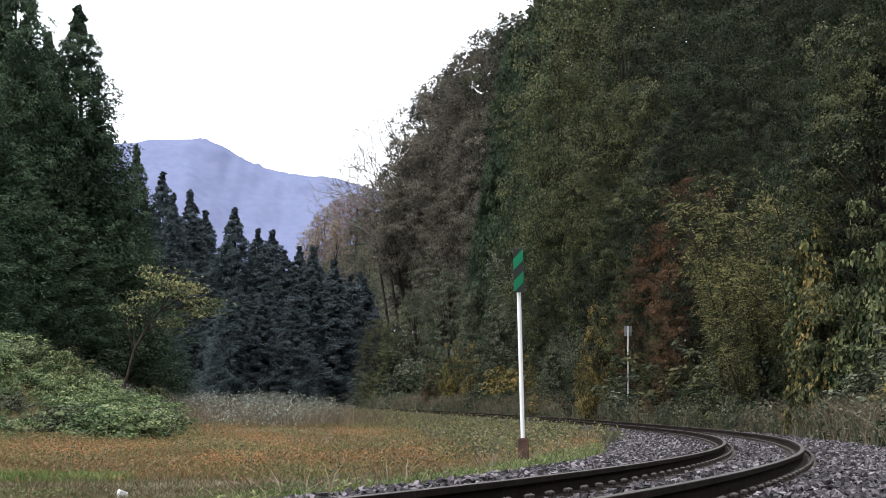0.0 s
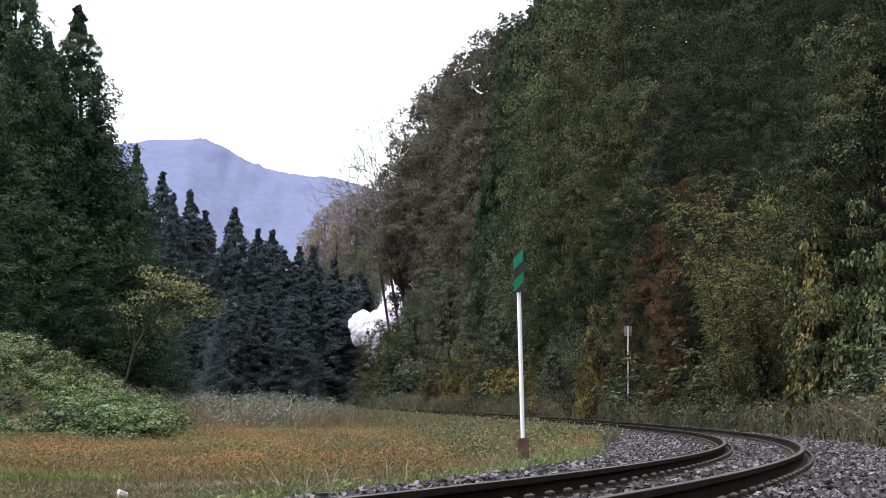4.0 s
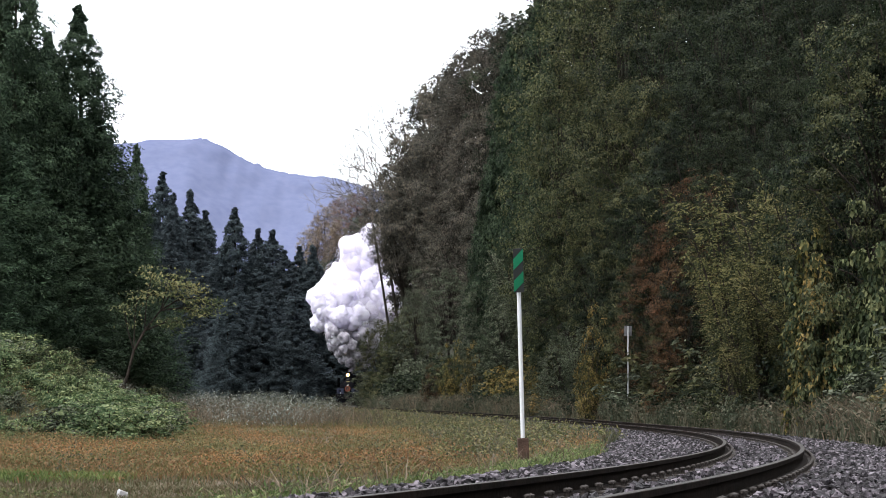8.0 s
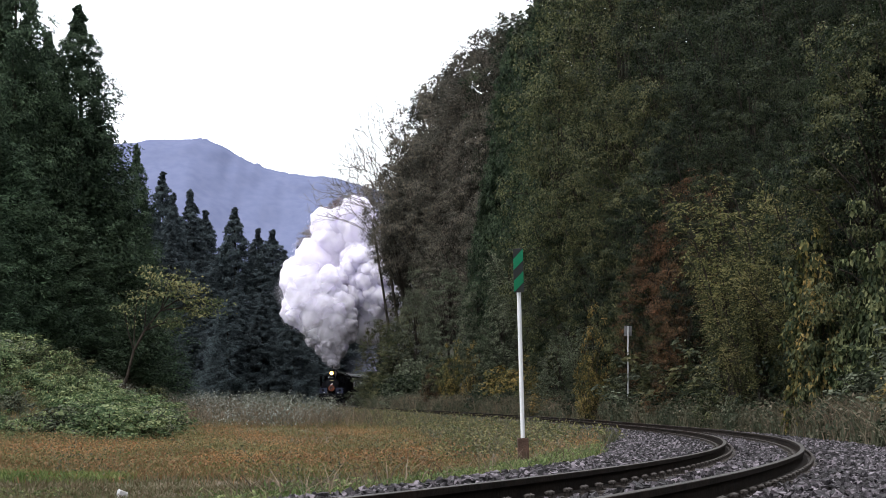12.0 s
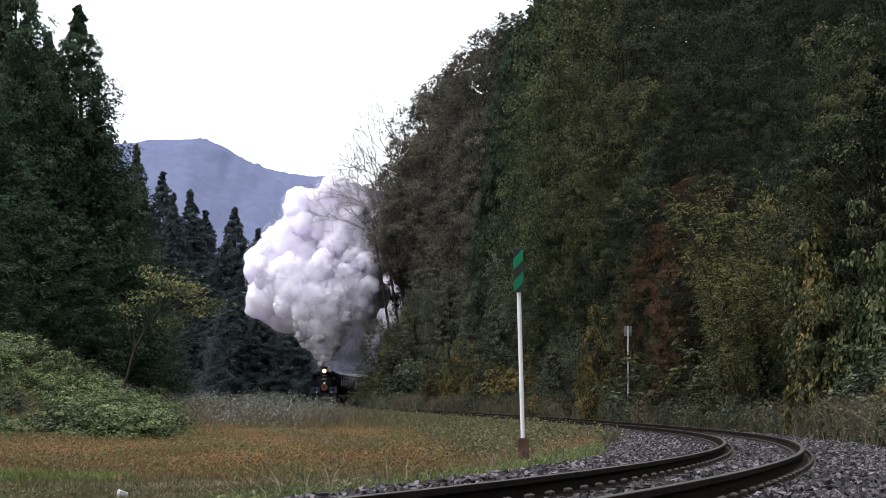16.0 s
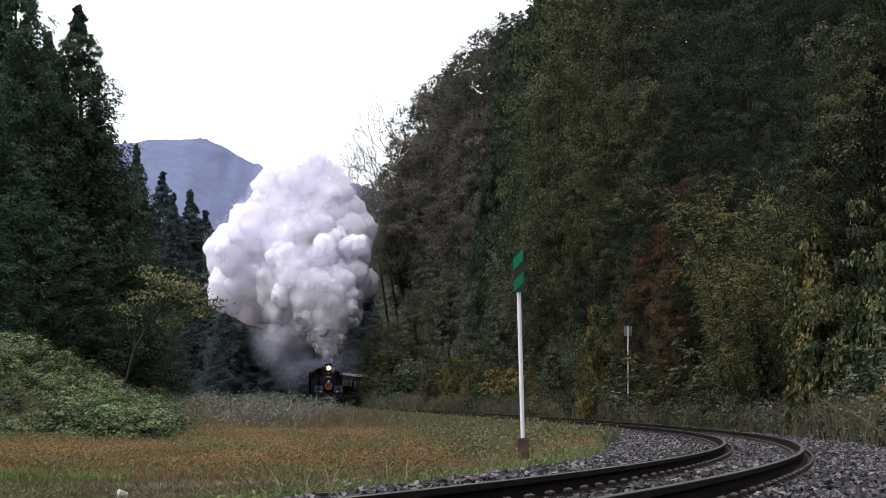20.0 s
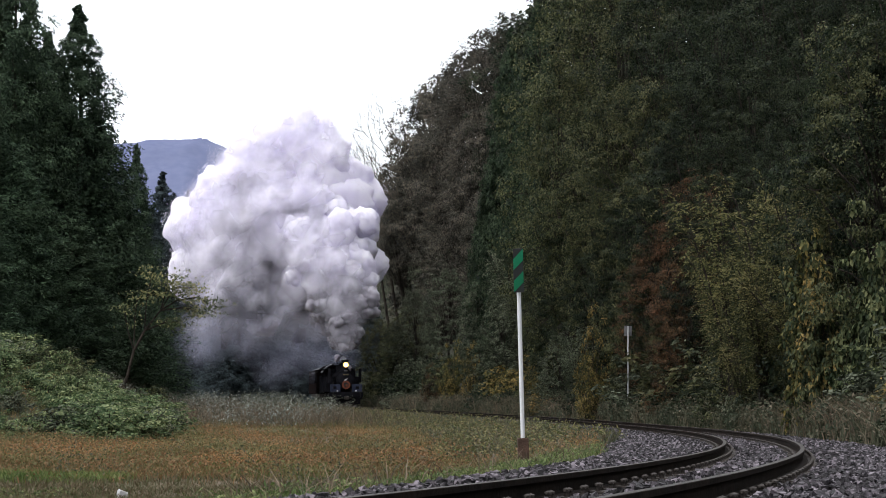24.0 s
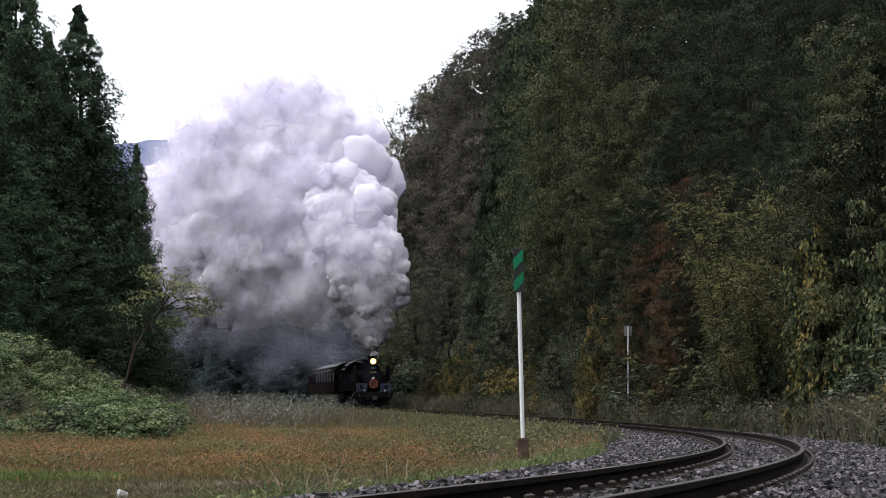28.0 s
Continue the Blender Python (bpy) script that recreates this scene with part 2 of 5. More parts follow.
# ---- mesh helpers ----
def raw(name, verts, faces, material, parent=None, label="", smooth=False, mats=None, index=None):
    me = bpy.data.meshes.new(name)
    me.from_pydata([tuple(v) for v in verts] if not isinstance(verts, np.ndarray) else verts.tolist(), [], faces if isinstance(faces, list) else faces.tolist())
    for mm in (mats or [material]):
        me.materials.append(mm)
    if index is not None:
        me.polygons.foreach_set("material_index", index)
    if smooth:
        me.polygons.foreach_set("use_smooth", [True] * len(me.polygons))
    me.update()
    ob = new(name, me)
    ob.parent = parent
    if label:
        ob["label"] = label
    return ob


def part(name, bm, material, parent, label="", smooth=False):
    me = bpy.data.meshes.new(name)
    bm.to_mesh(me)
    bm.free()
    me.materials.append(material)
    if smooth:
        me.polygons.foreach_set("use_smooth", [True] * len(me.polygons))
    ob = new(name, me)
    ob.parent = parent
    if label:
        ob["label"] = label
    return ob


def box(bm, cx, cy, cz, sx, sy, sz, bevel=0.0, m=None):
    mat = Matrix.Translation((cx, cy, cz)) @ (m or Matrix()) @ Matrix.Diagonal((sx, sy, sz, 1))
    vs = bmesh.ops.create_cube(bm, size=1, matrix=mat)["verts"]
    if bevel:
        es = list({e for v in vs for e in v.link_edges})
        bmesh.ops.bevel(bm, geom=es, offset=bevel, segments=2, profile=0.6, affect="EDGES")
    return bm


def rod(bm, p, q, r1, r2=None, seg=12, caps=True):
    p, q = Vector(p), Vector(q)
    d = q - p
    m = Matrix.Translation((p + q) / 2) @ d.to_track_quat("Z", "Y").to_matrix().to_4x4()
    bmesh.ops.create_cone(bm, cap_ends=caps, segments=seg, radius1=r1, radius2=r1 if r2 is None else r2, depth=d.length, matrix=m)
    return bm


def ball(bm, c, r, sub=2, sq=(1, 1, 1)):
    bmesh.ops.create_icosphere(bm, subdivisions=sub, radius=r, matrix=Matrix.Translation(c) @ Matrix.Diagonal((*sq, 1)))
    return bm


def tube(points, radii, seg=7):
    """Vertices and faces of a tapered bent tube."""
    vs, fs = [], []
    n = len(points)
    for i in range(n):
        p = Vector(points[i])
        d = (Vector(points[min(i + 1, n - 1)]) - Vector(points[max(i - 1, 0)])).normalized()
        a = d.orthogonal().normalized()
        b = d.cross(a)
        for k in range(seg):
            w = 2 * math.pi * k / seg
            vs.append(tuple(p + radii[i] * (math.cos(w) * a + math.sin(w) * b)))
    for i in range(n - 1):
        for k in range(seg):
            k2 = (k + 1) % seg
            fs.append((i * seg + k, i * seg + k2, (i + 1) * seg + k2, (i + 1) * seg + k))
    fs.append(tuple(reversed(range(seg))))
    fs.append(tuple((n - 1) * seg + k for k in range(seg)))
    return vs, fs


def merge(pieces):
    vs, fs = [], []
    for v, f in pieces:
        o = len(vs)
        vs.extend(v)
        fs.extend(tuple(i + o for i in g) for g in f)
    return vs, fs


def unit(a):
    return a / np.maximum(np.linalg.norm(a, axis=1, keepdims=True), 1e-9)


def leaves(centres, along, length, width, rng, tilt=0.6):
    """Folded lozenge leaves: centres and directions (n x 3)."""
    n = len(centres)
    along = unit(along + rng.normal(0, tilt, (n, 3)))
    side = unit(np.cross(along, np.array([0, 0, 1.0]) + rng.normal(0, 0.75, (n, 3))))
    up = np.cross(side, along)
    L = (length * rng.uniform(0.6, 1.35, n))[:, None]
    W = (width * rng.uniform(0.6, 1.35, n))[:, None]
    a = centres - along * L * 0.5
    b = centres + side * W * 0.5 + up * W * 0.16
    c = centres + along * L * 0.5
    d = centres - side * W * 0.5 + up * W * 0.16
    v = np.stack([a, b, c, d], 1).reshape(-1, 3)
    f = np.arange(4 * n).reshape(n, 4)
    return v, f


def tufts(centres, radii, outward, per, length, width, rng, flat=0.6, droop=0.3, jitter=0.45, lozenge=False):
    """Leaves laid like shingles over many small clumps; outward is each clump's way out of the crown."""
    n = len(centres)
    c, o = np.repeat(centres, per, 0), np.repeat(outward, per, 0)
    r = np.repeat(np.asarray(radii, float), per)[:, None]
    m = n * per
    d = unit(rng.normal(0, 1, (m, 3)) + 0.55 * o + np.array([0, 0, 0.25]))
    p = c + d * r * rng.uniform(0.35, 1.05, (m, 1)) * np.array([1, 1, flat])
    face = unit(d * np.array([1, 1, 1.0 / flat]) * 0.7 + 0.5 * o + np.array([0, 0, 0.35]) + rng.normal(0, jitter, (m, 3)))
    way = d + 0.5 * o + np.array([0, 0, -droop]) + rng.normal(0, 0.45, (m, 3))
    side = unit(np.cross(face, way))
    along = np.cross(side, face)
    L = (length * rng.uniform(0.6, 1.35, m))[:, None]
    W = (width * rng.uniform(0.6, 1.35, m))[:, None]
    if lozenge:
        v = np.stack([p - along * L * 0.5, p + side * W * 0.5 + face * W * 0.12, p + along * L * 0.5, p - side * W * 0.5 + face * W * 0.12], 1).reshape(-1, 3)
        return v, np.arange(4 * m).reshape(m, 4)
    v = np.stack([p - along * L * 0.5 - side * W * 0.5, p - along * L * 0.4 + side * W * 0.5, p + along * L * 0.6], 1).reshape(-1, 3)
    return v, np.arange(3 * m).reshape(m, 3)


def blades(base, height, width, rng, lean=0.35):
    """Bent grass blades: a quad and a tip triangle each."""
    n = len(base)
    h = (height * rng.uniform(0.5, 1.3, n))[:, None]
    ang = rng.uniform(0, 2 * math.pi, n)
    side = np.stack([np.cos(ang), np.sin(ang), np.zeros(n)], 1)
    ln = np.stack([rng.normal(0, lean, n), rng.normal(0, lean, n), np.zeros(n)], 1) * h
    w = (width * rng.uniform(0.6, 1.4, n))[:, None]
    a, b = base - side * w / 2, base + side * w / 2
    mid = base + ln * 0.35 + np.array([0, 0, 1.0]) * h * 0.6
    c, d = mid + side * w * 0.4, mid - side * w * 0.4
    tip = base + ln + np.array([0, 0, 1.0]) * h * 0.95
    v = np.stack([a, b, c, d, tip], 1).reshape(-1, 3)
    k = np.arange(n)[:, None] * 5
    quads = (k + np.array([[0, 1, 2, 3]])).tolist()
    tris = (k + np.array([[3, 2, 4]])).tolist()
    return v, quads + tris


# ---- the railway's line: centre and rail-top height every 10 m of northing ----
LINE_X = (-2.75, 0.33, 2.72, 4.56, 5.87, 6.66, 6.95, 6.78, 6.2, 5.27, 4.03, 2.55, 0.9, -0.87, -2.69, -4.5, -6.23, -7.83,
          -9.24, -10.41, -11.32, -11.93, -12.22, -12.19, -11.82, -11.13, -10.11, -8.76, -7.08, -5.07)
LINE_Z = (0.69, 0.54, 0.40, 0.28, 0.19, 0.11, 0.05, 0.01, -0.01, -0.01, -0.01, 0.0, 0.02, 0.04, 0.05, 0.07, 0.08, 0.08,
          0.07, 0.06, 0.05, 0.04, 0.03, 0.01, 0.0, 0.0, -0.01, -0.02, -0.02, -0.02)


def along_line(table, y, bend):
    if y > 280:
        e = y - 280
        return table[28] + (table[29] - table[27]) / 20 * e + bend * e * e / 2
    if y < 0:
        return table[0] + (table[1] - table[0]) / 10 * y * 1.08 - (0.0027 * y * y if bend else 0)
    i = min(int(y // 10), 28)
    f = y / 10 - i
    p1, p2 = table[i], table[i + 1]
    p0 = table[i - 1] if i else 2 * p1 - p2 - (0.53 if bend else 0)
    p3 = table[i + 2] if i < 28 else 2 * p2 - p1
    return 0.5 * (2 * p1 + (p2 - p0) * f + (2 * p0 - 5 * p1 + 4 * p2 - p3) * f * f + (3 * p1 - p0 - 3 * p2 + p3) * f ** 3)


def line_x(y):
    return along_line(LINE_X, y, 0.0033)


def line_z(y):
    return along_line(LINE_Z, y, 0.0)


def sstep(a, b, v):
    k = min(1.0, max(0.0, (v - a) / (b - a)))
    return k * k * (3 - 2 * k)


def ground(x, y):
    """Height of the land: field, railway bank, hill on the outer side, wooded rise beyond."""
    yy = min(max(y, -60), 345)
    q = x - line_x(yy)
    bed = line_z(yy) - 0.34
    n = noise.noise((x * 0.09, y * 0.09, 3.1)) * 0.22 + noise.noise((x * 0.5, y * 0.5, 7.7)) * 0.06
    field = -0.62 + 0.5 * sstep(110, 190, y) + 6.0 * sstep(235, 330, y) * sstep(4, 22, -q)
    field += 24 * sstep(325, 395, y) * sstep(-40, -16, x) * (1 - sstep(420, 560, y))
    # rise on the field's far side
    west = sstep(-9.5, -17, x + (y - 70) * 0.115) * sstep(70, 92, y)
    field += 3.2 * west + 5 * sstep(-24, -60, x + (y - 70) * 0.115)
    if q < 0:
        z = bed + (field - bed) * sstep(2.8, 5.2, -q)
        return z + n * sstep(3.2, 5.5, -q)
    hill = 0.25 + 0.86 * max(0.0, q - 5.0) if q < 40 else 30.3 + 0.3 * (q - 40)
    fade = 1 - 0.75 * sstep(345, 520, y)
    z = bed + (hill * fade) * sstep(2.4, 5.0, q)
    return z + n * 2.2 * sstep(3, 7, q)


def build_ground():
    ys = np.concatenate([np.arange(-60, 0, 5), np.arange(0, 70, 1.0), np.arange(70, 300, 3), np.arange(300, 520, 15), np.array([560, 650, 800, 1000, 1400, 2000, 3000])])
    qs = np.concatenate([np.array([-3000, -1500, -700, -350, -220]), np.arange(-150, -40, 10), np.arange(-40, -8, 2), np.arange(-8, 9, 0.5), np.arange(9, 30, 1.5), np.array([32, 36, 40, 50, 70, 110, 200, 400, 1000, 3000])])
    vs = [(line_x(min(y, 345)) + q, y, ground(line_x(min(y, 345)) + q, y)) for y in ys for q in qs]
    k = len(qs)
    fs, ix = [], []
    for i in range(len(ys) - 1):
        for j in range(k - 1):
            fs.append((i * k + j, i * k + j + 1, (i + 1) * k + j + 1, (i + 1) * k + j))
            q = (qs[j] + qs[j + 1]) / 2
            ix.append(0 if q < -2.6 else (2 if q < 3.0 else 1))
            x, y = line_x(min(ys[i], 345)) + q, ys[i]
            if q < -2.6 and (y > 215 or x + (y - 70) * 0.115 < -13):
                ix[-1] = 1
    g = raw("ground", vs, fs, None, smooth=True, mats=[M["field"], M["soil"], M["bed"]], index=ix)
    tagged(g, "autumn field, wooded hillside and railway bank", "ground", kind="structure")


build_ground()


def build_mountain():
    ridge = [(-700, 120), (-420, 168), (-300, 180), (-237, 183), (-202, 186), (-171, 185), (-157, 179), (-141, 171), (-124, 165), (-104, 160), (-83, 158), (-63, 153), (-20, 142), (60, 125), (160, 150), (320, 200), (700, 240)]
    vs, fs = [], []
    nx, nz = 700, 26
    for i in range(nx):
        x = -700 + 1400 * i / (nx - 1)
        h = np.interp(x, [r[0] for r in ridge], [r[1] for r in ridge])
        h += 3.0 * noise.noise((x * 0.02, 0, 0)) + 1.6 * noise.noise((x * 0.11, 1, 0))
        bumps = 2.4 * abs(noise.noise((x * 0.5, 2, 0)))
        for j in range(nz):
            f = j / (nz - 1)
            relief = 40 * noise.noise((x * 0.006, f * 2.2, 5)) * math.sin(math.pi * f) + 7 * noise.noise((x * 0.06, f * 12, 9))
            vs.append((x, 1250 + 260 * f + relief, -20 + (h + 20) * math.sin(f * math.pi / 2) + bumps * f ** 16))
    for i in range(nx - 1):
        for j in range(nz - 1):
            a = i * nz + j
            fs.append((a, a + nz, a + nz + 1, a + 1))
    tagged(raw("backdrop", vs, fs, M["mountain"], smooth=True), "distant wooded mountain ridge tinted blue for haze", "mountain", kind="structure")


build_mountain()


# ---- trees ----
def make_cedar(mat, seed, h=24.0, r=4.1, branches=250, per=56, size=0.22, bare=0.04, taper=0.74):
    """A spire of whorled boughs, each a string of drooping needle tufts."""
    rng = np.random.default_rng(seed)
    root = new("cedar_tree")
    pts = [(0.12 * math.sin(i), 0.12 * math.cos(i * 1.3), h * i / 7) for i in range(8)]
    v, f = tube(pts, [0.34 * (1 - i / 7.3) for i in range(8)], 8)
    raw("trunk", v, f, M["bark"], root, smooth=True)
    cs, rs, os_ = [], [], []
    for b in range(branches):
        k = bare + (1 - bare) * (b + rng.uniform(0, 1)) / branches
        w = b * 2.399 + rng.uniform(-0.4, 0.4)
        ln = r * min(1.0, (1.015 - k) ** taper * 1.08) * rng.uniform(0.66, 1.12) * (0.8 + 0.2 * min(1, k * 6)) * min(1.0, (1.0 - k) / 0.13 + 0.1)
        out = np.array([math.cos(w), math.sin(w), 0])
        for j in range(3 + int(3.4 * ln / r)):
            t = 1.0 - 0.17 * j
            if t < 0.3 and ln > 1:
                break
            c = out * t * ln + np.array([0, 0, k * h - 0.42 * t * ln * 0.6 + 0.16 * ln * t ** 3])
            c += rng.normal(0, 1, 3) * np.array([0.24, 0.24, 0.34]) * (0.4 + 0.25 * ln)
            cs.append(c)
            rs.append((0.1 + 0.3 * min(ln, 1.2) + 0.12 * max(0.0, ln - 1.2)) * rng.uniform(0.75, 1.25))
            os_.append(out * 0.9 + np.array([0, 0, 0.1]))
    cs.append(np.array([0.12, 0.05, h * 0.99]))
    rs.append(0.22)
    os_.append(np.array([0, 0, 1.0]))
    v, f = tufts(np.array(cs), rs, np.array(os_), per, size, size * 0.45, rng, 1.1, 0.7, 0.5)
    raw("crown", v, f, mat, root)
    return root, h, r


def make_broadleaf(mat, seed, h=14.0, r=4.2, lobes=34, clumps=12, per=70, size=0.12, low=0.1, puff=0.57):
    """Forked trunk, limbs to many lobes, each lobe a stack of flat leafy sprays."""
    rng = np.random.default_rng(seed)
    root = new("broadleaf_tree")
    top = np.array([rng.uniform(-0.6, 0.6), rng.uniform(-0.6, 0.6), h * 0.86])
    pts = [top * (i / 6) + np.array([0.25 * math.sin(i * 1.7), 0.25 * math.cos(i * 2.1), 0]) * (i > 0) for i in range(7)]
    pieces = [tube([tuple(p) for p in pts], [0.24 * (1 - i / 6.6) for i in range(7)], 7)]
    cs, rs, os_ = [], [], []
    for i in range(lobes):
        k = low + (0.96 - low) * (i + 0.5) / lobes
        w = i * 2.399 + rng.uniform(-0.5, 0.5)
        prof = math.sin(math.pi * min(0.97, 0.14 + 0.8 * (k - low) / (1 - low) * 0.9 + 0.08)) ** 0.7
        rad = r * prof * rng.uniform(0.5, 0.92)
        out = np.array([math.cos(w), math.sin(w), 0])
        c = out * rad + np.array([0, 0, k * h])
        if k > 0.9:
            c[:2] *= 0.5
        s = r * rng.uniform(0.22, 0.39)
        start = pts[max(1, min(5, int(k * 5)))]
        mid = (start + c) / 2 + np.array([0, 0, 0.35])
        pieces.append(tube([tuple(start), tuple(mid), tuple(c)], [0.075, 0.05, 0.016], 4))
        o = unit((c - np.array([0, 0, h * (0.35 + 0.3 * k)]))[None])[0]
        for j in range(clumps):
            d = rng.normal(0, 1, 3) + 0.5 * o
            d /= np.linalg.norm(d)
            q = c + d * s * rng.uniform(0.55, 1.2) * np.array([1.15, 1.15, 0.85])
            if j % 4 == 0:
                pieces.append(tube([tuple(c - o * s * 0.5), tuple((c + q) / 2), tuple(q)], [0.022, 0.014, 0.006], 3))
            cs.append(q)
            rs.append(s * puff * rng.uniform(0.74, 1.26))
            os_.append(unit((d + o)[None])[0])
    v, f = merge(pieces)
    raw("trunk", v, f, M["bark"], root, smooth=True)
    v, f = tufts(np.array(cs), rs, np.array(os_), per, size, size * 0.72, rng, 0.6, 0.35, 0.42, size < 0.16)
    raw("crown", v, f, mat, root)
    return root, h, r


def fork(pieces, p, d, ln, rad, depth, rng, ends, spread=0.5, rise=0.12):
    """Recursive bare branching."""
    q = p + d * ln * 0.5 + rng.normal(0, 0.05 * ln, 3)
    e = p + d * ln + np.array([0, 0, rise * ln * 0.3])
    pieces.append(tube([tuple(p), tuple(q), tuple(e)], [rad, rad * 0.85, rad * 0.66], 5 if depth > 1 else 4))
    if depth == 0:
        ends.append((e, d))
        return
    for i in range(2 if depth > 3 else 3):
        nd = d + rng.normal(0, spread, 3) + np.array([0, 0, rise])
        fork(pieces, e if i else (q + e) / 2, nd / np.linalg.norm(nd), ln * rng.uniform(0.66, 0.86), rad * 0.7, depth - 1, rng, ends, spread, rise)


def make_bare(mat, seed, h=22.0, lean=(-0.16, 0.0), depth=5):
    """A clear leaning bole with a fan of bare twigs at its head."""
    rng = np.random.default_rng(seed)
    root = new("bare_tree")
    d = np.array([lean[0], lean[1], 1.0])
    d /= np.linalg.norm(d)
    knee = d * h * 0.66
    v, f = tube([(0, 0, 0), tuple(knee * 0.5), tuple(knee)], [0.15, 0.11, 0.07], 6)
    raw("trunk", v, f, M["bark"], root)
    pieces, ends = [], []
    for i in range(4):
        nd = d + np.array([-1.1 + 0.42 * i, rng.uniform(-0.3, 0.3), 0.0])
        fork(pieces, knee * (0.9 + 0.033 * i), nd / np.linalg.norm(nd), h * rng.uniform(0.085, 0.11), 0.048, depth - 1, rng, ends, 0.5, 0.05)
    v, f = merge(pieces)
    raw("crown", v, f, M["pale_bark"], root, "leafless crown of pale twigs")
    return root, h, 3.0


def make_pinnate(mat, seed, h=8.0, stems=11, fronds=64):
    """Arching stems with long fronds of paired leaflets."""
    rng = np.random.default_rng(seed)
    root = new("feathery_shrub")
    pieces, cs, ds = [], [], []
    for i in range(stems):
        w = i * 2.399 + rng.uniform(-0.3, 0.3)
        out = np.array([math.cos(w), math.sin(w), 0])
        hh, rr = h * rng.uniform(0.55, 0.92), rng.uniform(0.8, 2.6)
        a, b, c = np.zeros(3), out * rr * 0.25 + np.array([0, 0, hh * 0.75]), out * rr + np.array([0, 0, hh])
        pts = [(1 - k) ** 2 * a + 2 * k * (1 - k) * b + k * k * c for k in np.linspace(0, 1, 7)]
        pieces.append(tube([tuple(p) for p in pts], [float(q) for q in np.linspace(0.06, 0.012, 7)], 5))
        for j in range(fronds):
            k = rng.uniform(0.22, 1.0)
            o = (1 - k) ** 2 * a + 2 * k * (1 - k) * b + k * k * c
            d = rng.normal(0, 1, 3) * np.array([1, 1, 0.6]) + out * 0.5 + np.array([0, 0, 0.15])
            d /= np.linalg.norm(d)
            side = np.cross(d, np.array([0, 0, 1.0]))
            side /= np.linalg.norm(side)
            ln = rng.uniform(0.45, 0.95)
            t = np.repeat(np.linspace(0.15, 1.0, 9), 2)
            sg = np.tile([1.0, -1.0], 9)
            p = o + np.outer(t * ln, d) + np.outer(sg * 0.085 * (1.15 - 0.6 * t), side)
            p[:, 2] += 0.25 * ln * t - 0.55 * ln * t * t
            cs.append(p)
            ds.append(d * 0.45 + np.outer(sg, side))
    v, f = merge(pieces)
    raw("stem", v, f, M["bark"], root)
    v, f = leaves(np.concatenate(cs), np.concatenate(ds), 0.135, 0.05, rng, 0.3)
    raw("foliage", v, f, mat, root)
    return root, h, 2.6


def make_slanting(mat, seed):
    """Small leaning tree with flat layered sprays."""
    rng = np.random.default_rng(seed)
    root = new("leaning_tree")
    pieces, cs, ds = [], [], []
    stem = [(-0.1, 0, -0.4), (0.3, 0, 1.2), (0.7, 0, 2.4), (1.25, 0.1, 3.2), (2.1, 0.1, 4.0), (3.0, 0, 4.4)]
    pieces.append(tube(stem, [0.085, 0.078, 0.066, 0.055, 0.042, 0.026], 8))
    arms = [((0.7, 0, 2.4), (0.7, 0.2, 3.6), (0.9, 0.2, 4.9)), ((0.7, 0, 2.4), (0.4, -0.2, 3.2), (0.2, -0.3, 4.2)), ((1.25, 0.1, 3.2), (1.4, -0.3, 4.4), (1.7, -0.4, 5.5)),
            ((2.1, 0.1, 4.0), (3.2, 0.2, 4.1), (4.4, 0.3, 3.9)), ((2.1, 0.1, 4.0), (2.5, -0.3, 4.9), (3.2, -0.3, 5.4)), ((3.0, 0, 4.4), (4.0, 0.1, 4.5), (5.1, 0.1, 4.1)),
            ((1.25, 0.1, 3.2), (2.2, 0.4, 3.5), (3.2, 0.5, 3.6)), ((2.1, 0.1, 4.0), (2.8, 0.3, 4.9), (4.0, 0.3, 4.9))]
    for a, b, c in arms:
        pieces.append(tube([a, b, c], [0.04, 0.028, 0.01], 5))
        a, b, c = np.array(a), np.array(b), np.array(c)
        for j in range(24 if c[0] > 1.2 else 7):
            k = rng.uniform(0.45, 1.05)
            o = (1 - k) ** 2 * a + 2 * k * (1 - k) * b + k * k * c + rng.normal(0, 1, 3) * np.array([0.34, 0.34, 0.16])
            n = 13
            cs.append(o + rng.normal(0, 1, (n, 3)) * np.array([0.3, 0.3, 0.05]))
            ds.append(rng.normal(0, 1, (n, 3)) * np.array([1, 1, 0.3]))
            if j % 4 == 0:
                pieces.append(tube([tuple(b), tuple((b + o) / 2 + np.array([0, 0, 0.1])), tuple(o)], [0.014, 0.01, 0.005], 4))
    v, f = merge(pieces)
    raw("trunk", v, f, M["bark"], root)
    v, f = leaves(np.concatenate(cs), np.concatenate(ds), 0.17, 0.09, rng, 0.3)
    raw("crown", v, f, mat, root)
    return root, 5.8, 3.0


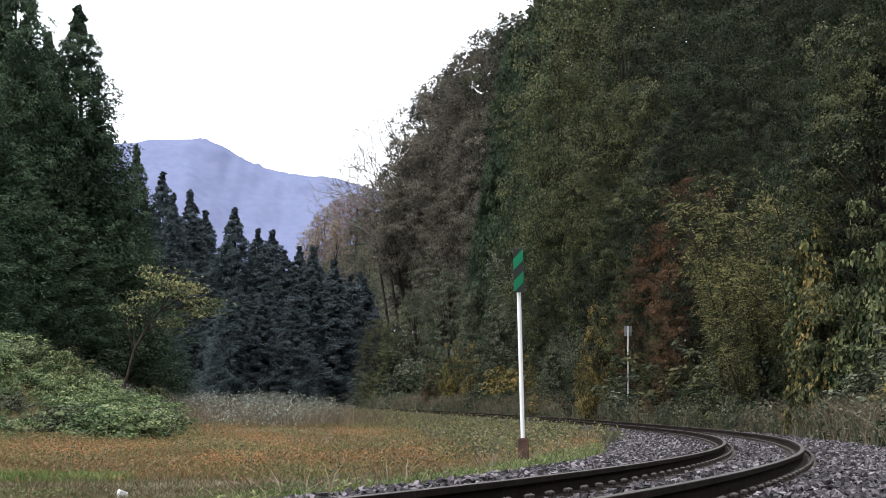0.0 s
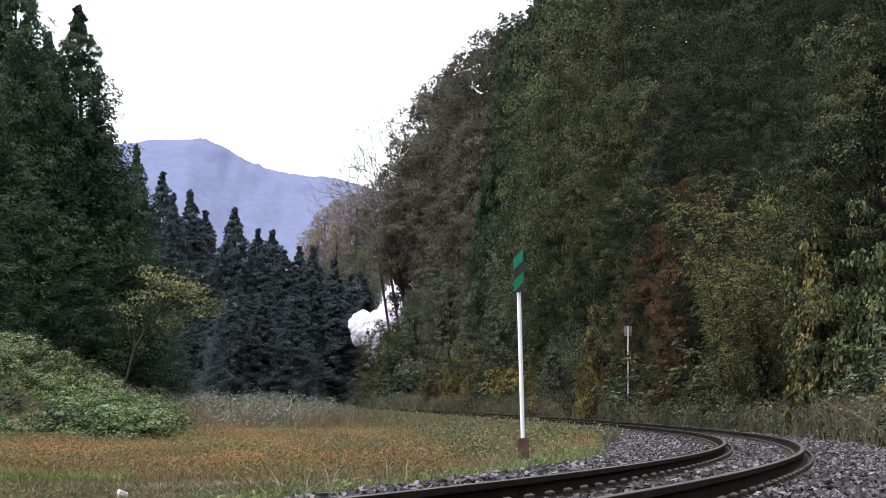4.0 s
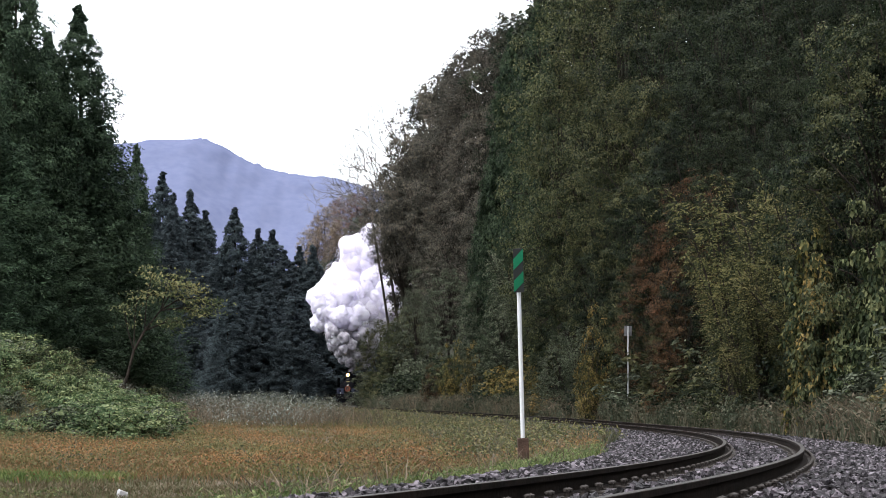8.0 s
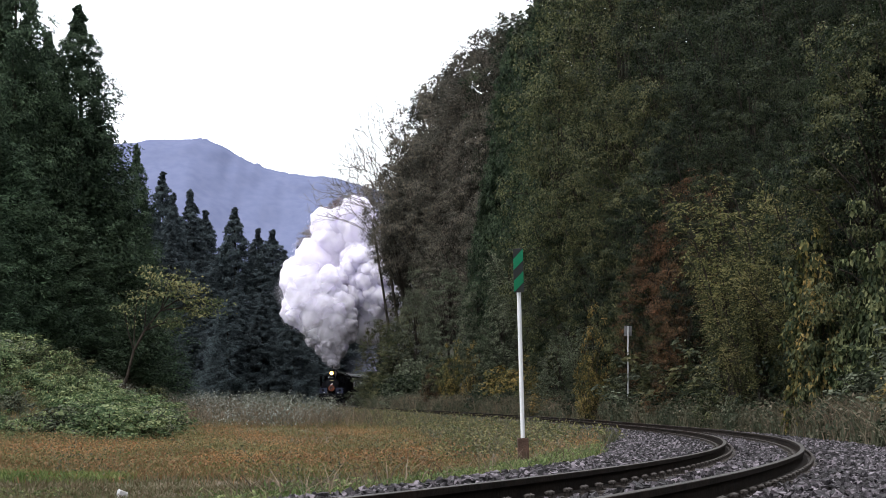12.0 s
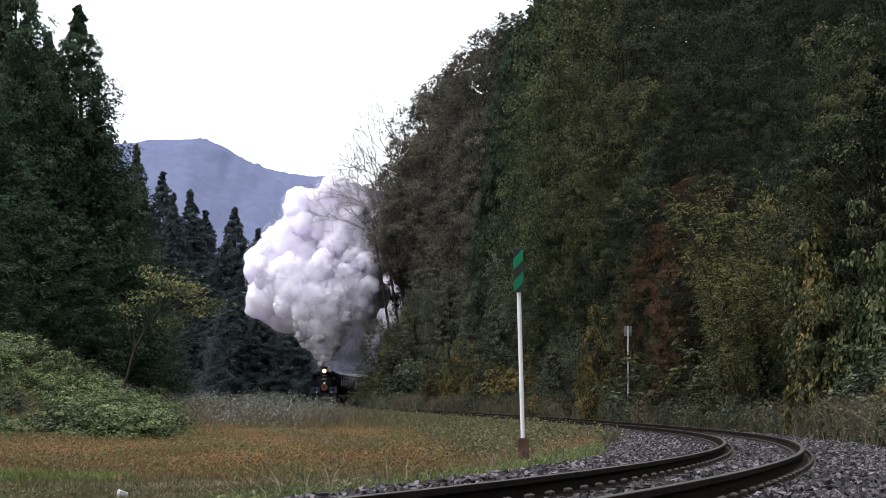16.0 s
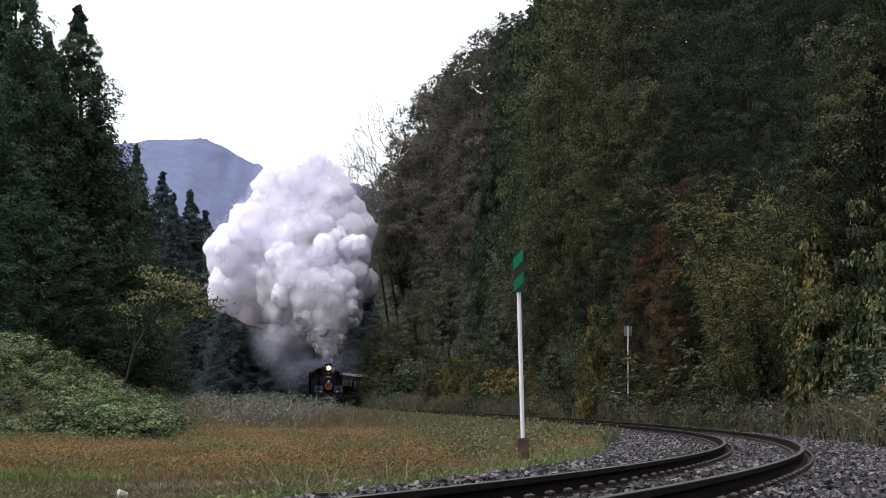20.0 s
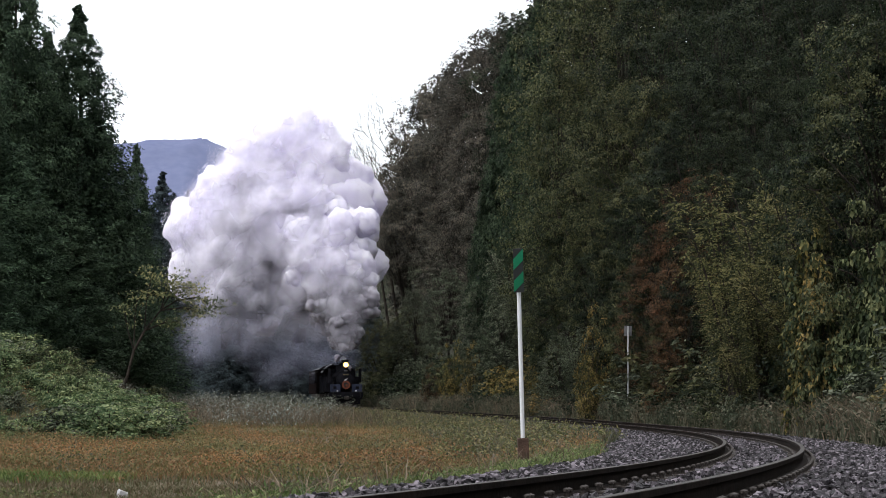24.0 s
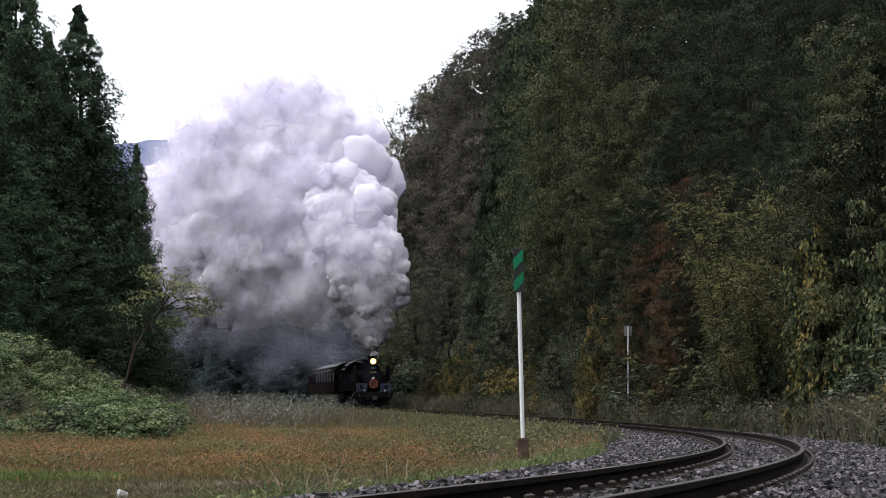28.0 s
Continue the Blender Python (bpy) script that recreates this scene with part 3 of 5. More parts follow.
def make_shrub(mat, seed, h=2.4, r=1.7, n=1150, size=0.22, aspect=0.55):
    """Many stems from one foot, each hung with leafy clumps."""
    rng = np.random.default_rng(seed)
    root = new("shrub")
    pieces, cs, rs, os_ = [], [], [], []
    stems = 16
    for i in range(stems):
        w, k = i * 2.399, 0.3 + 0.7 * (i + rng.uniform(0, 1)) / stems
        reach = r * rng.uniform(0.25, 0.8) * (1.15 - 0.55 * k)
        out = np.array([math.cos(w), math.sin(w), 0])
        tip = out * reach + np.array([0, 0, h * k * 0.92])
        pieces.append(tube([(0, 0, -0.1), tuple(tip * np.array([0.4, 0.4, 0.6])), tuple(tip)], [0.035, 0.025, 0.008], 4))
        for j in range(5):
            t = 1.0 - 0.17 * j
            c = tip * np.array([t, t, t]) + rng.normal(0, 0.13 * r, 3) * np.array([1, 1, 0.7])
            c[2] = max(c[2], 0.12)
            cs.append(c)
            rs.append(r * rng.uniform(0.14, 0.27))
            os_.append(unit((out + np.array([0, 0, 0.5]))[None])[0])
    v, f = merge(pieces)
    raw("stem", v, f, M["bark"], root)
    v, f = tufts(np.array(cs), rs, np.array(os_), max(6, n // (stems * 5)), size, size * aspect, rng, 0.75, 0.35, 0.5, True)
    raw("foliage", v, f, mat, root)
    return root, h, r


KINDS = {}


def kind(key, maker, label, category, group, *args, **kw):
    KINDS[key] = [maker, args, kw, label, category, group, None, 0, 0]


def plant(key, x, y, top=None, height=None, wide=1.0, turn=None, lift=0.0, radius=None):
    """One plant of a kind on the land at x, y, with its top at that height and its crown of that radius."""
    e = KINDS[key]
    z = ground(x, y) - 0.15 + lift
    first = e[6] is None
    if first:
        e[6], e[7], e[8] = e[0](*e[1], **e[2])
        tagged(e[6], e[3], e[4], e[5])
    ob = e[6]
    s = ((top - z) if top is not None else height) / e[7]
    if radius is not None:
        wide = max(radius / (e[8] * s), 0.8 if e[4] == "tree" else (0.85 if e[0] is make_pinnate else 0.5))
    m = Matrix.LocRotScale((x, y, z), Euler((0, 0, turn if turn is not None else random.uniform(0, 6.28))), (s * wide, s * wide, s))
    if first:
        ob.matrix_basis = m
    else:
        keep = ob.scale.copy()
        ob.scale = (1, 1, 1)
        copy_thing(ob, m)
        ob.scale = keep


random.seed(4)
for i in range(3):
    kind(f"cedar{i}", make_cedar, "tall dark green cedar with dense drooping branches", "tree", "cedars at the field's edge", M["cedar"], 11 + i)
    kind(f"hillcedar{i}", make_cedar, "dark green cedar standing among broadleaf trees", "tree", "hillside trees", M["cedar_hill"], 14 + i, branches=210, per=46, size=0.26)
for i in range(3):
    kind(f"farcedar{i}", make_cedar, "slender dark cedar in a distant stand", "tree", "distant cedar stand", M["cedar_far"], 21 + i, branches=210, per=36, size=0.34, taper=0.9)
LOOKS = (("orange", "orange-tinted autumn tree on the far hill"), ("dark", "dark green broadleaf tree on the wooded hillside"), ("olive", "olive green broadleaf tree on the hillside"),
         ("brown", "brownish autumn broadleaf tree on the hillside"), ("red", "reddish autumn tree on the hillside"), ("pale", "pale green broadleaf tree at the hill's foot"),
         ("maroon", "dark red-brown autumn tree at the hill's foot"))
for c, lab in LOOKS:
    for i in range(2):
        kind(f"{c}{i}", make_broadleaf, lab, "tree", "hillside trees", M[c], 31 + i * 7 + len(c), h=22.0, r=5.0, lobes=40, clumps=14, per=64, size=0.16)
    kind(f"low_{c}", make_broadleaf, lab, "tree", "distant trees", M[c], 131 + len(c), h=22.0, r=5.0, lobes=40, clumps=11, per=56, size=0.33)
    kind(f"near_{c}", make_broadleaf, lab, "tree", "trees beside the railway", M[c], 77 + len(c), h=14.0, r=4.2, lobes=40, clumps=15, per=66, size=0.12, low=0.05, puff=0.36)
kind("high_brown", make_broadleaf, "brownish autumn tree with a bare lower trunk on the hillside", "tree", "hillside trees", M["brown"], 61, h=22.0, r=5.0, lobes=44, clumps=13, per=70, size=0.17, low=0.54)
for c, lab in (("dark", "dense dark green shrub at the hill's foot"), ("olive", "olive green shrub at the hill's foot"), ("yellow", "shrub overgrown with a yellowing climber"), ("pale", "pale grey-green shrub beside the railway"), ("fern", "bright green fern clump on the field's bank")):
    for i in range(2):
        kind(f"shrub_{c}{i}", make_shrub, lab, "shrub", "shrubs", M[c], 51 + i * 5 + len(c), n=2400, size=0.16)
for c, lab in (("yellow", "slender shrub overgrown with yellow climbing leaves"), ("maroon", "reddish brown autumn shrub at the hill's foot"), ("pale", "pale green leafy bush at the hill's foot")):
    kind(f"mid_{c}", make_shrub, lab, "shrub", "shrubs", M[c], 171 + len(c), h=5.0, r=2.0, n=4000, size=0.14)
kind("vine", make_shrub, "tall thicket overgrown with large yellowing climber leaves", "shrub", "shrubs", M["vine"], 91, h=5.0, r=1.9, n=4800, size=0.18, aspect=0.85)
kind("creeper", make_shrub, "tall thicket overgrown with large green climber leaves", "shrub", "shrubs", M["creeper"], 95, h=5.0, r=1.9, n=4800, size=0.17, aspect=0.85)
kind("climber", make_shrub, "bright yellow-green climber hanging over dark trees", "shrub", "shrubs", M["yellowgreen"], 93, h=5.0, r=1.9, n=5000, size=0.09, aspect=0.8)
kind("pinnate", make_pinnate, "arching shrub with long feathery yellow-green fronds", "shrub", "feathery shrubs", M["frond"], 8)
kind("pale_pinnate", make_pinnate, "arching shrub with long feathery grey-green fronds", "shrub", "feathery shrubs", M["pale"], 18)
kind("bare", make_bare, "bare pale leafless tree on the hill's edge", "tree", "bare trees", M["pale_bark"], 5)
kind("slanting", make_slanting, "small leaning tree with sparse yellow-green leaves", "tree", "", M["yellowgreen"], 6)


def grove(rows):
    for key, x, y, top, radius in rows:
        plant(key, x, y, top=top, radius=radius)


def hillside():
    rnd = random.Random(5)
    # wood up the slope, its dark green deepened for the shade between crowns
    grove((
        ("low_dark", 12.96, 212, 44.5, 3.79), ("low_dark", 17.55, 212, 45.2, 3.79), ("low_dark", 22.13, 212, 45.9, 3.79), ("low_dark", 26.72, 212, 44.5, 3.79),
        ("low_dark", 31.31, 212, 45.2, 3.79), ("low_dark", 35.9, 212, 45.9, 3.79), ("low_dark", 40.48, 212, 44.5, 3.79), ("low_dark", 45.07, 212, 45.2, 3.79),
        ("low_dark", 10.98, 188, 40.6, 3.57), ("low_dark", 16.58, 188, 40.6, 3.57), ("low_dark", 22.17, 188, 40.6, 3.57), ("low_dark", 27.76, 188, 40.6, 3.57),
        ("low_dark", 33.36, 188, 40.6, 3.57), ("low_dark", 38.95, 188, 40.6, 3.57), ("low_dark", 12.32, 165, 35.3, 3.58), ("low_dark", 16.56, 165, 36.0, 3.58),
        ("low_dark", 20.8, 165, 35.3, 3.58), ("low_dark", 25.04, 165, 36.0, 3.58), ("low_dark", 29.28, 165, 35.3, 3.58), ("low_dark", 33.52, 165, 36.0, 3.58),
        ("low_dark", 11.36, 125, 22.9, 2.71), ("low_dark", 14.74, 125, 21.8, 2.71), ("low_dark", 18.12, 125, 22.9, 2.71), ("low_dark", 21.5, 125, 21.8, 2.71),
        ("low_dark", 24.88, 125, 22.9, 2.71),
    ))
    # brownish trees on the shoulder of the hill
    grove((
        ("high_brown", -3.36, 214, 25.7, 3.02), ("high_brown", -0.79, 209, 32.3, 3.29), ("high_brown", -1.62, 206, 26.5, 3.46), ("brown1", 2.76, 200, 34.2, 3.36),
        ("brown0", 5.35, 196, 36.5, 2.55), ("dark1", 7.32, 192, 36.4, 1.98), ("brown1", 3.39, 190, 26.9, 3.4), ("high_brown", -1.83, 212, 21.2, 3.56),
        ("brown1", 1.11, 196, 20.7, 3.72), ("pale1", 0.05, 200, 15.1, 2.71), ("brown0", 4.33, 186, 19.7, 2.52), ("pale0", -1.79, 207, 15.6, 2.02),
        ("brown0", 0.88, 204, 28.8, 3.32), ("low_brown", -1.32, 222, 28.8, 3.01), ("low_brown", 0.94, 217, 35.0, 3.24), ("low_brown", 4.45, 211, 37.2, 3.15),
        ("low_brown", 7.02, 206, 38.2, 2.51), ("low_dark", 9.79, 200, 38.5, 2.44), ("low_brown", 0.94, 218, 24.7, 3.55), ("high_brown", -3.52, 210, 22.1, 2.56),
    ))
    # the wooded corner round which the line comes
    grove((
        ("brown0", 0.96, 222, 23.3, 3.61), ("brown1", 0.69, 232, 23.7, 3.46), ("brown0", 2.01, 240, 27.1, 3.9), ("brown0", 0.74, 250, 20.0, 3.39),
        ("dark0", 1.13, 262, 27.3, 4.26), ("brown1", 1.19, 276, 23.5, 4.49), ("dark1", 4.39, 290, 28.6, 4.72), ("brown0", 6.21, 302, 29.7, 4.91),
    ))
    for x, y, top, turn in ((-1.6, 213, 34.0, 0.1), (-3.7, 213, 31.0, -0.2), (-4.6, 214, 27.5, 0.25), (-3.0, 212, 28.5, 0.5)):
        plant("bare", x, y, top=top, turn=turn)
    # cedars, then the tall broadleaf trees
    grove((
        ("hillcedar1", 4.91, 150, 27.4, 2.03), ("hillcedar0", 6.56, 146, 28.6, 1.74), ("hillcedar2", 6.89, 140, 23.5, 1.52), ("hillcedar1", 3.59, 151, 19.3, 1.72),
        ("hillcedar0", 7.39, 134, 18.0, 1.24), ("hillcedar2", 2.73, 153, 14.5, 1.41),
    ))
    grove((
        ("olive0", 8.38, 126, 26.7, 2.66), ("olive1", 10.33, 119, 26.1, 2.65), ("olive1", 7.07, 121, 20.5, 1.71), ("olive0", 9.12, 112, 18.1, 2.43),
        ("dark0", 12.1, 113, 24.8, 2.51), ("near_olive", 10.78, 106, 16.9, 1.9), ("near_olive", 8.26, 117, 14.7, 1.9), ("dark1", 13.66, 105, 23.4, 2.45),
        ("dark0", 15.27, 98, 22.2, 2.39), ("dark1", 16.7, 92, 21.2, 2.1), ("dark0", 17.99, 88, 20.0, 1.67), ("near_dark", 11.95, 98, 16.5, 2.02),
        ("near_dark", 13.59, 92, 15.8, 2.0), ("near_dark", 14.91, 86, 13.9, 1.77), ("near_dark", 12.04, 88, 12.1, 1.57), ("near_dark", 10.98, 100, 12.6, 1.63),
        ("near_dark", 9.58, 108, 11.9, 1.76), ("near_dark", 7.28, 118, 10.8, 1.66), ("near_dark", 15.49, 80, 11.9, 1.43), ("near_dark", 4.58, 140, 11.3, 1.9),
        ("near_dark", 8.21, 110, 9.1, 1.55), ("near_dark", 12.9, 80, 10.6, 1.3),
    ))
    # thickets nearest the line
    grove((
        ("near_dark", 13.52, 62, 14.1, 1.21), ("near_dark", 12.84, 61, 11.7, 0.86), ("near_olive", 12.69, 60, 11.8, 0.75), ("near_dark", 14.33, 74, 12.7, 1.0),
        ("pinnate", 11.45, 72, 9.5, 1.41), ("pinnate", 10.61, 76, 9.3, 1.07), ("pinnate", 11.92, 68, 8.7, 1.11), ("pinnate", 10.72, 70, 6.8, 1.37),
        ("pinnate", 11.89, 67, 6.5, 1.13), ("pinnate", 10.71, 79, 6.8, 0.99), ("pinnate", 12.01, 62, 7.4, 0.87), ("pinnate", 11.4, 69, 4.7, 1.31),
        ("pinnate", 10.58, 73, 4.8, 1.09),
    ))
    grove((
        ("vine", 10.52, 60, 6.1, 0.68), ("vine", 10.63, 59, 5.3, 0.48), ("creeper", 11.55, 58, 5.1, 0.79), ("creeper", 11.99, 57, 6.7, 0.65),
        ("creeper", 10.47, 59, 3.6, 0.74), ("creeper", 11.04, 57, 2.5, 0.71), ("creeper", 11.63, 56, 2.4, 0.73), ("climber", 10.54, 105, 12.8, 0.74),
        ("climber", 10.01, 104, 12.3, 0.56),
    ))
    # shrubs, climbers and small autumn trees along the foot
    grove((
        ("near_maroon", 10.39, 97, 9.0, 1.74), ("near_maroon", 11.47, 92, 11.0, 1.3), ("near_maroon", 10.5, 88, 7.4, 1.05), ("near_olive", 9.36, 100, 7.2, 1.08),
        ("near_pale", 0.36, 165, 10.9, 2.33), ("near_pale", 2.68, 150, 9.1, 1.71), ("pale_pinnate", 4.88, 128, 11.2, 1.74), ("pale_pinnate", 5.92, 121, 9.4, 1.38),
        ("near_pale", -2.41, 182, 10.1, 1.48), ("near_olive", -3.95, 185, 6.5, 2.11), ("near_olive", -5.96, 190, 7.8, 1.85), ("near_olive", -3.52, 186, 8.8, 1.82),
        ("near_pale", 3.9, 136, 7.6, 1.7), ("pale_pinnate", 6.89, 107, 5.5, 0.99), ("near_pale", 6.24, 112, 4.3, 1.21), ("mid_yellow", 7.25, 100, 5.5, 0.54),
        ("mid_yellow", 6.86, 99, 3.0, 0.91), ("mid_yellow", 0.64, 148, 5.1, 1.36), ("mid_yellow", 1.93, 140, 4.8, 0.84), ("mid_maroon", -0.89, 150, 3.4, 1.06),
        ("mid_yellow", 5.39, 120, 2.5, 0.85), ("mid_pale", 8.03, 97, 2.0, 1.21), ("mid_pale", 9.61, 92, 3.0, 1.1), ("mid_pale", 10.59, 84, 2.4, 1.05),
        ("near_olive", 9.85, 92, 4.5, 1.1), ("mid_pale", -7.63, 196, 3.4, 1.91), ("mid_pale", -4.09, 180, 3.2, 1.95), ("near_pale", 11.17, 80, 3.2, 0.95),
        ("mid_pale", 2.84, 138, 3.2, 1.72), ("near_olive", 8.73, 99, 4.8, 0.91),
    ))
    plant("near_dark", -4.25, 187, top=7.2, radius=1.8)
    plant("near_dark", -4.5, 193, top=7.6, radius=1.8)
    # undergrowth on the slope
    for i in range(150):
        y = 44 + 183 * rnd.random() ** 1.25
        q = rnd.uniform(3.5, 8.0)
        x = line_x(y) + q
        if x / y > 0.235:
            continue
        key = rnd.choice(("dark", "olive", "dark", "pale", "olive", "yellow", "pale", "dark") if y < 150 else ("dark", "olive", "dark", "pale"))
        plant(f"shrub_{key}{rnd.randint(0, 1)}", x, y, height=rnd.uniform(1.4, 3.4) if q > 4.6 else rnd.uniform(0.8, 1.8), wide=rnd.uniform(1.0, 1.7))


hillside()


def west_wood():
    rnd = random.Random(9)
    # the tall cedars at the field's edge
    for x, y, top in ((-23.1, 131, 24.4), (-26.3, 127, 27.5), (-29.5, 133, 29), (-21.4, 136, 10.5), (-24.6, 137, 18.0), (-32, 128, 30), (-20.9, 141, 10.0), (-23.0, 146, 14.0),
                      (-27.5, 144, 25), (-31, 145, 28), (-34, 140, 30), (-36, 134, 31), (-28, 122, 22), (-25.0, 122, 14), (-22.6, 126, 11), (-30.5, 119, 22), (-26.6, 117, 12), (-22.3, 133, 18.0)):
        plant(f"cedar{rnd.randint(0, 2)}", x, y, top=top + 1.2, radius=4.2 if top < 15 else 5.2)
    plant("cedar1", -20.6, 139.5, top=17.8, radius=1.1)
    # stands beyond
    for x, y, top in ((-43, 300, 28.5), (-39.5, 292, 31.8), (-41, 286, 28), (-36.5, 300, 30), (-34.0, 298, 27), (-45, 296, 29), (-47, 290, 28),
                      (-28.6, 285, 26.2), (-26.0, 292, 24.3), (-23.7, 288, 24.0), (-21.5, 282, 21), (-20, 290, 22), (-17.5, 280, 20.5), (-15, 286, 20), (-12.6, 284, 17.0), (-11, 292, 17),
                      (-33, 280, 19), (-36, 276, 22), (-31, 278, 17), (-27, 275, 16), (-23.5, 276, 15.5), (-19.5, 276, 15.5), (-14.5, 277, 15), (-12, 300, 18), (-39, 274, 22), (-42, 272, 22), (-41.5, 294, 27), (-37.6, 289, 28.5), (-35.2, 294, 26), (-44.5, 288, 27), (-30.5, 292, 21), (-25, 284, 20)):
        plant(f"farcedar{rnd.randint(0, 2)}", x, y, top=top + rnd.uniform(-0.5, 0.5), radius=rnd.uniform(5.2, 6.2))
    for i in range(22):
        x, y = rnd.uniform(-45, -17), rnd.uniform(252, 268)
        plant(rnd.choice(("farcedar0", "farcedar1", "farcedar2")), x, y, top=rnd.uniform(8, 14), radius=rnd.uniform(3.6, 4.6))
    # autumn hill behind
    for x, dy, top, key in ((-25.2, 0, 31.5, "orange0"), (-23.6, 8, 35.0, "orange1"), (-21.8, 0, 36.0, "orange0"), (-20.4, 10, 38.2, "orange1"), (-18.8, -4, 37.0, "red0"), (-17.6, 12, 39.8, "orange0"),
                            (-15.8, -4, 38.0, "red1"), (-14.6, 10, 41.0, "orange1"), (-13.2, 0, 40.5, "brown0"), (-11.6, 10, 42.5, "orange0"), (-22.0, -22, 30.0, "orange1"), (-18.6, -22, 31.5, "orange0"),
                            (-15.2, -22, 32.0, "pale0"), (-12.5, -22, 33.0, "orange1"), (-19.5, -44, 23.0, "pale1"), (-15.5, -44, 25.0, "brown1"), (-12.0, -44, 26.0, "pale0"), (-10.5, -60, 20.0, "pale1"), (-13.5, -64, 18.0, "pale0")):
        plant(key, x, 384 + dy, top=top, wide=0.8)
    # fern bank
    for i in range(122):
        y = rnd.uniform(70, 104)
        x = -9.6 - (y - 70) * 0.115 - 8.5 * rnd.random() ** 1.2
        key = rnd.choice(("fern", "fern", "fern", "fern", "fern", "olive", "pale"))
        plant(f"shrub_{key}{rnd.randint(0, 1)}", x, y, height=rnd.uniform(0.6, 1.6), wide=rnd.uniform(1.2, 2.0))
    plant("slanting", -17.0, 110.0, top=7.9, turn=0.0, wide=0.74)
    for x, y, h in ((-15.6, 112, 2.2), (-14.6, 114, 1.6), (-18, 112, 1.6)):
        plant("shrub_olive0", x, y, height=h)


west_wood()


# ---- meadow, reeds and verge ----
def scatter(name, label, n, area, height, width, mat, seed, lean=0.35, clump=0):
    rng = np.random.default_rng(seed)
    pts = []
    while len(pts) < n:
        x, y = area(rng)
        if x is not None:
            pts.append((x, y, ground(x, y) - 0.02))
    base = np.array(pts)
    if clump:
        base = np.repeat(base, clump, 0)
        base[:, :2] += rng.normal(0, 0.12, (len(base), 2))
    v, f = blades(base, height, width, rng, lean)
    tagged(raw(name, v, f, mat), label, "grass", kind="stuff")


def meadow_area(rng):
    y = 43 + 110 * rng.random() ** 1.8 + rng.normal(0, 1.5)
    x = rng.uniform(-0.225 * y - 1, line_x(y) - 3.3)
    return x, y


def front_area(rng):
    y = 24 + 24 * rng.random()
    x = rng.uniform(-0.225 * y - 1, line_x(y) - 3.3)
    return x, y


def reed_area(rng):
    y = rng.uniform(96, 185)
    x = rng.uniform(-0.155 * y - 1, line_x(y) - 4.5 - max(0, (130 - y) * 0.2))
    if noise.noise((x * 0.35, y * 0.12, 1.7)) < rng.normal(-0.05, 0.12):
        return None, None
    return x, y


def brown_area(rng):
    y = rng.uniform(96, 165)
    return rng.uniform(-0.155 * y - 1, line_x(y) - 3.5 - 9 * rng.random()), y


def yellow_area(rng):
    y = 56 + 70 * rng.random()
    x = rng.uniform(-0.225 * y - 1, line_x(y) - 3.3)
    if noise.noise((x * 0.16, y * 0.06, 4.2)) < rng.normal(0.0, 0.12):
        return None, None
    return x, y


def patch_area(seed, wide, deep, y1, y2):
    """A picker of points in uneven patches of the meadow."""
    def pick(rng):
        y = y1 + (y2 - y1) * rng.random() ** 1.5
        x = rng.uniform(-0.225 * y - 1, line_x(y) - 3.3)
        if x > line_x(y) - (6.5 if y > 46 else 3.3) or noise.noise((x * wide, y * deep, seed)) < rng.normal(0.15, 0.1):
            return None, None
        return x, y
    return pick


def verge_area(rng):
    y = rng.uniform(34, 190)
    x = line_x(y) + rng.uniform(3.0, 6.0)
    if x / y > 0.225:
        return None, None
    return x, y


def plume_area(rng):
    y = rng.uniform(96, 175) if rng.random() < 0.75 else rng.uniform(46, 62)
    x = line_x(y) + rng.uniform(3.2, 5.5)
    if x / y > 0.225:
        return None, None
    return x, y


def track_grass_area(rng):
    y = 15 + 45 * rng.random() ** 1.4
    return line_x(y) - 3.0 - 0.9 * abs(rng.normal()), y


def edge_area(rng):
    y = 19 + 22 * rng.random()
    return line_x(y) - 3.15 - 0.95 * abs(rng.normal()), y


def dry_edge_area(rng):
    y = rng.uniform(38, 56)
    return line_x(y) - 3.0 - 0.8 * abs(rng.normal()), y


def weed_area(rng):
    y = rng.uniform(9.5, 24)
    x = line_x(y) + rng.uniform(1.5, 3.7)
    return (x, y) if x / y < 0.22 else (None, None)


def far_verge_area(rng):
    y = rng.uniform(50, 215)
    return line_x(y) - rng.uniform(2.4, 7.0 if y < 110 else 5.0), y


def herbs(name, label, n, area, height, size, width, mat, seed, per=7):
    """Leafy herbs: small leaves up slender stalks."""
    rng = np.random.default_rng(seed)
    pts = []
    while len(pts) < n:
        x, y = area(rng)
        if x is not None:
            pts.append((x, y, ground(x, y), height * rng.uniform(0.45, 1.25)))
    p = np.repeat(np.array(pts), per, 0)
    k = rng.uniform(0.1, 1.0, len(p))
    c = p[:, :3].copy()
    c[:, 2] += p[:, 3] * k
    c[:, :2] += rng.normal(0, 0.1, (len(p), 2))
    d = rng.normal(0, 1, (len(p), 3)) * np.array([1, 1, 0.4]) + np.array([0, 0, 0.5])
    v, f = leaves(c, d, size, width, rng, 0.4)
    tagged(raw(name, v, f, mat), label, "plants", kind="stuff")


def strip_area(rng):
    return rng.uniform(-9.2, -6.3), rng.normal(41.5, 0.7)


scatter("short_grass", "short brown and green autumn grass", 14000, front_area, 0.12, 0.016, M["grass_short"], 7, lean=0.6, clump=3)
scatter("meadow_grass", "orange-brown dry autumn meadow grass", 26000, meadow_area, 0.2, 0.018, M["grass_dry"], 1, lean=0.5, clump=3)
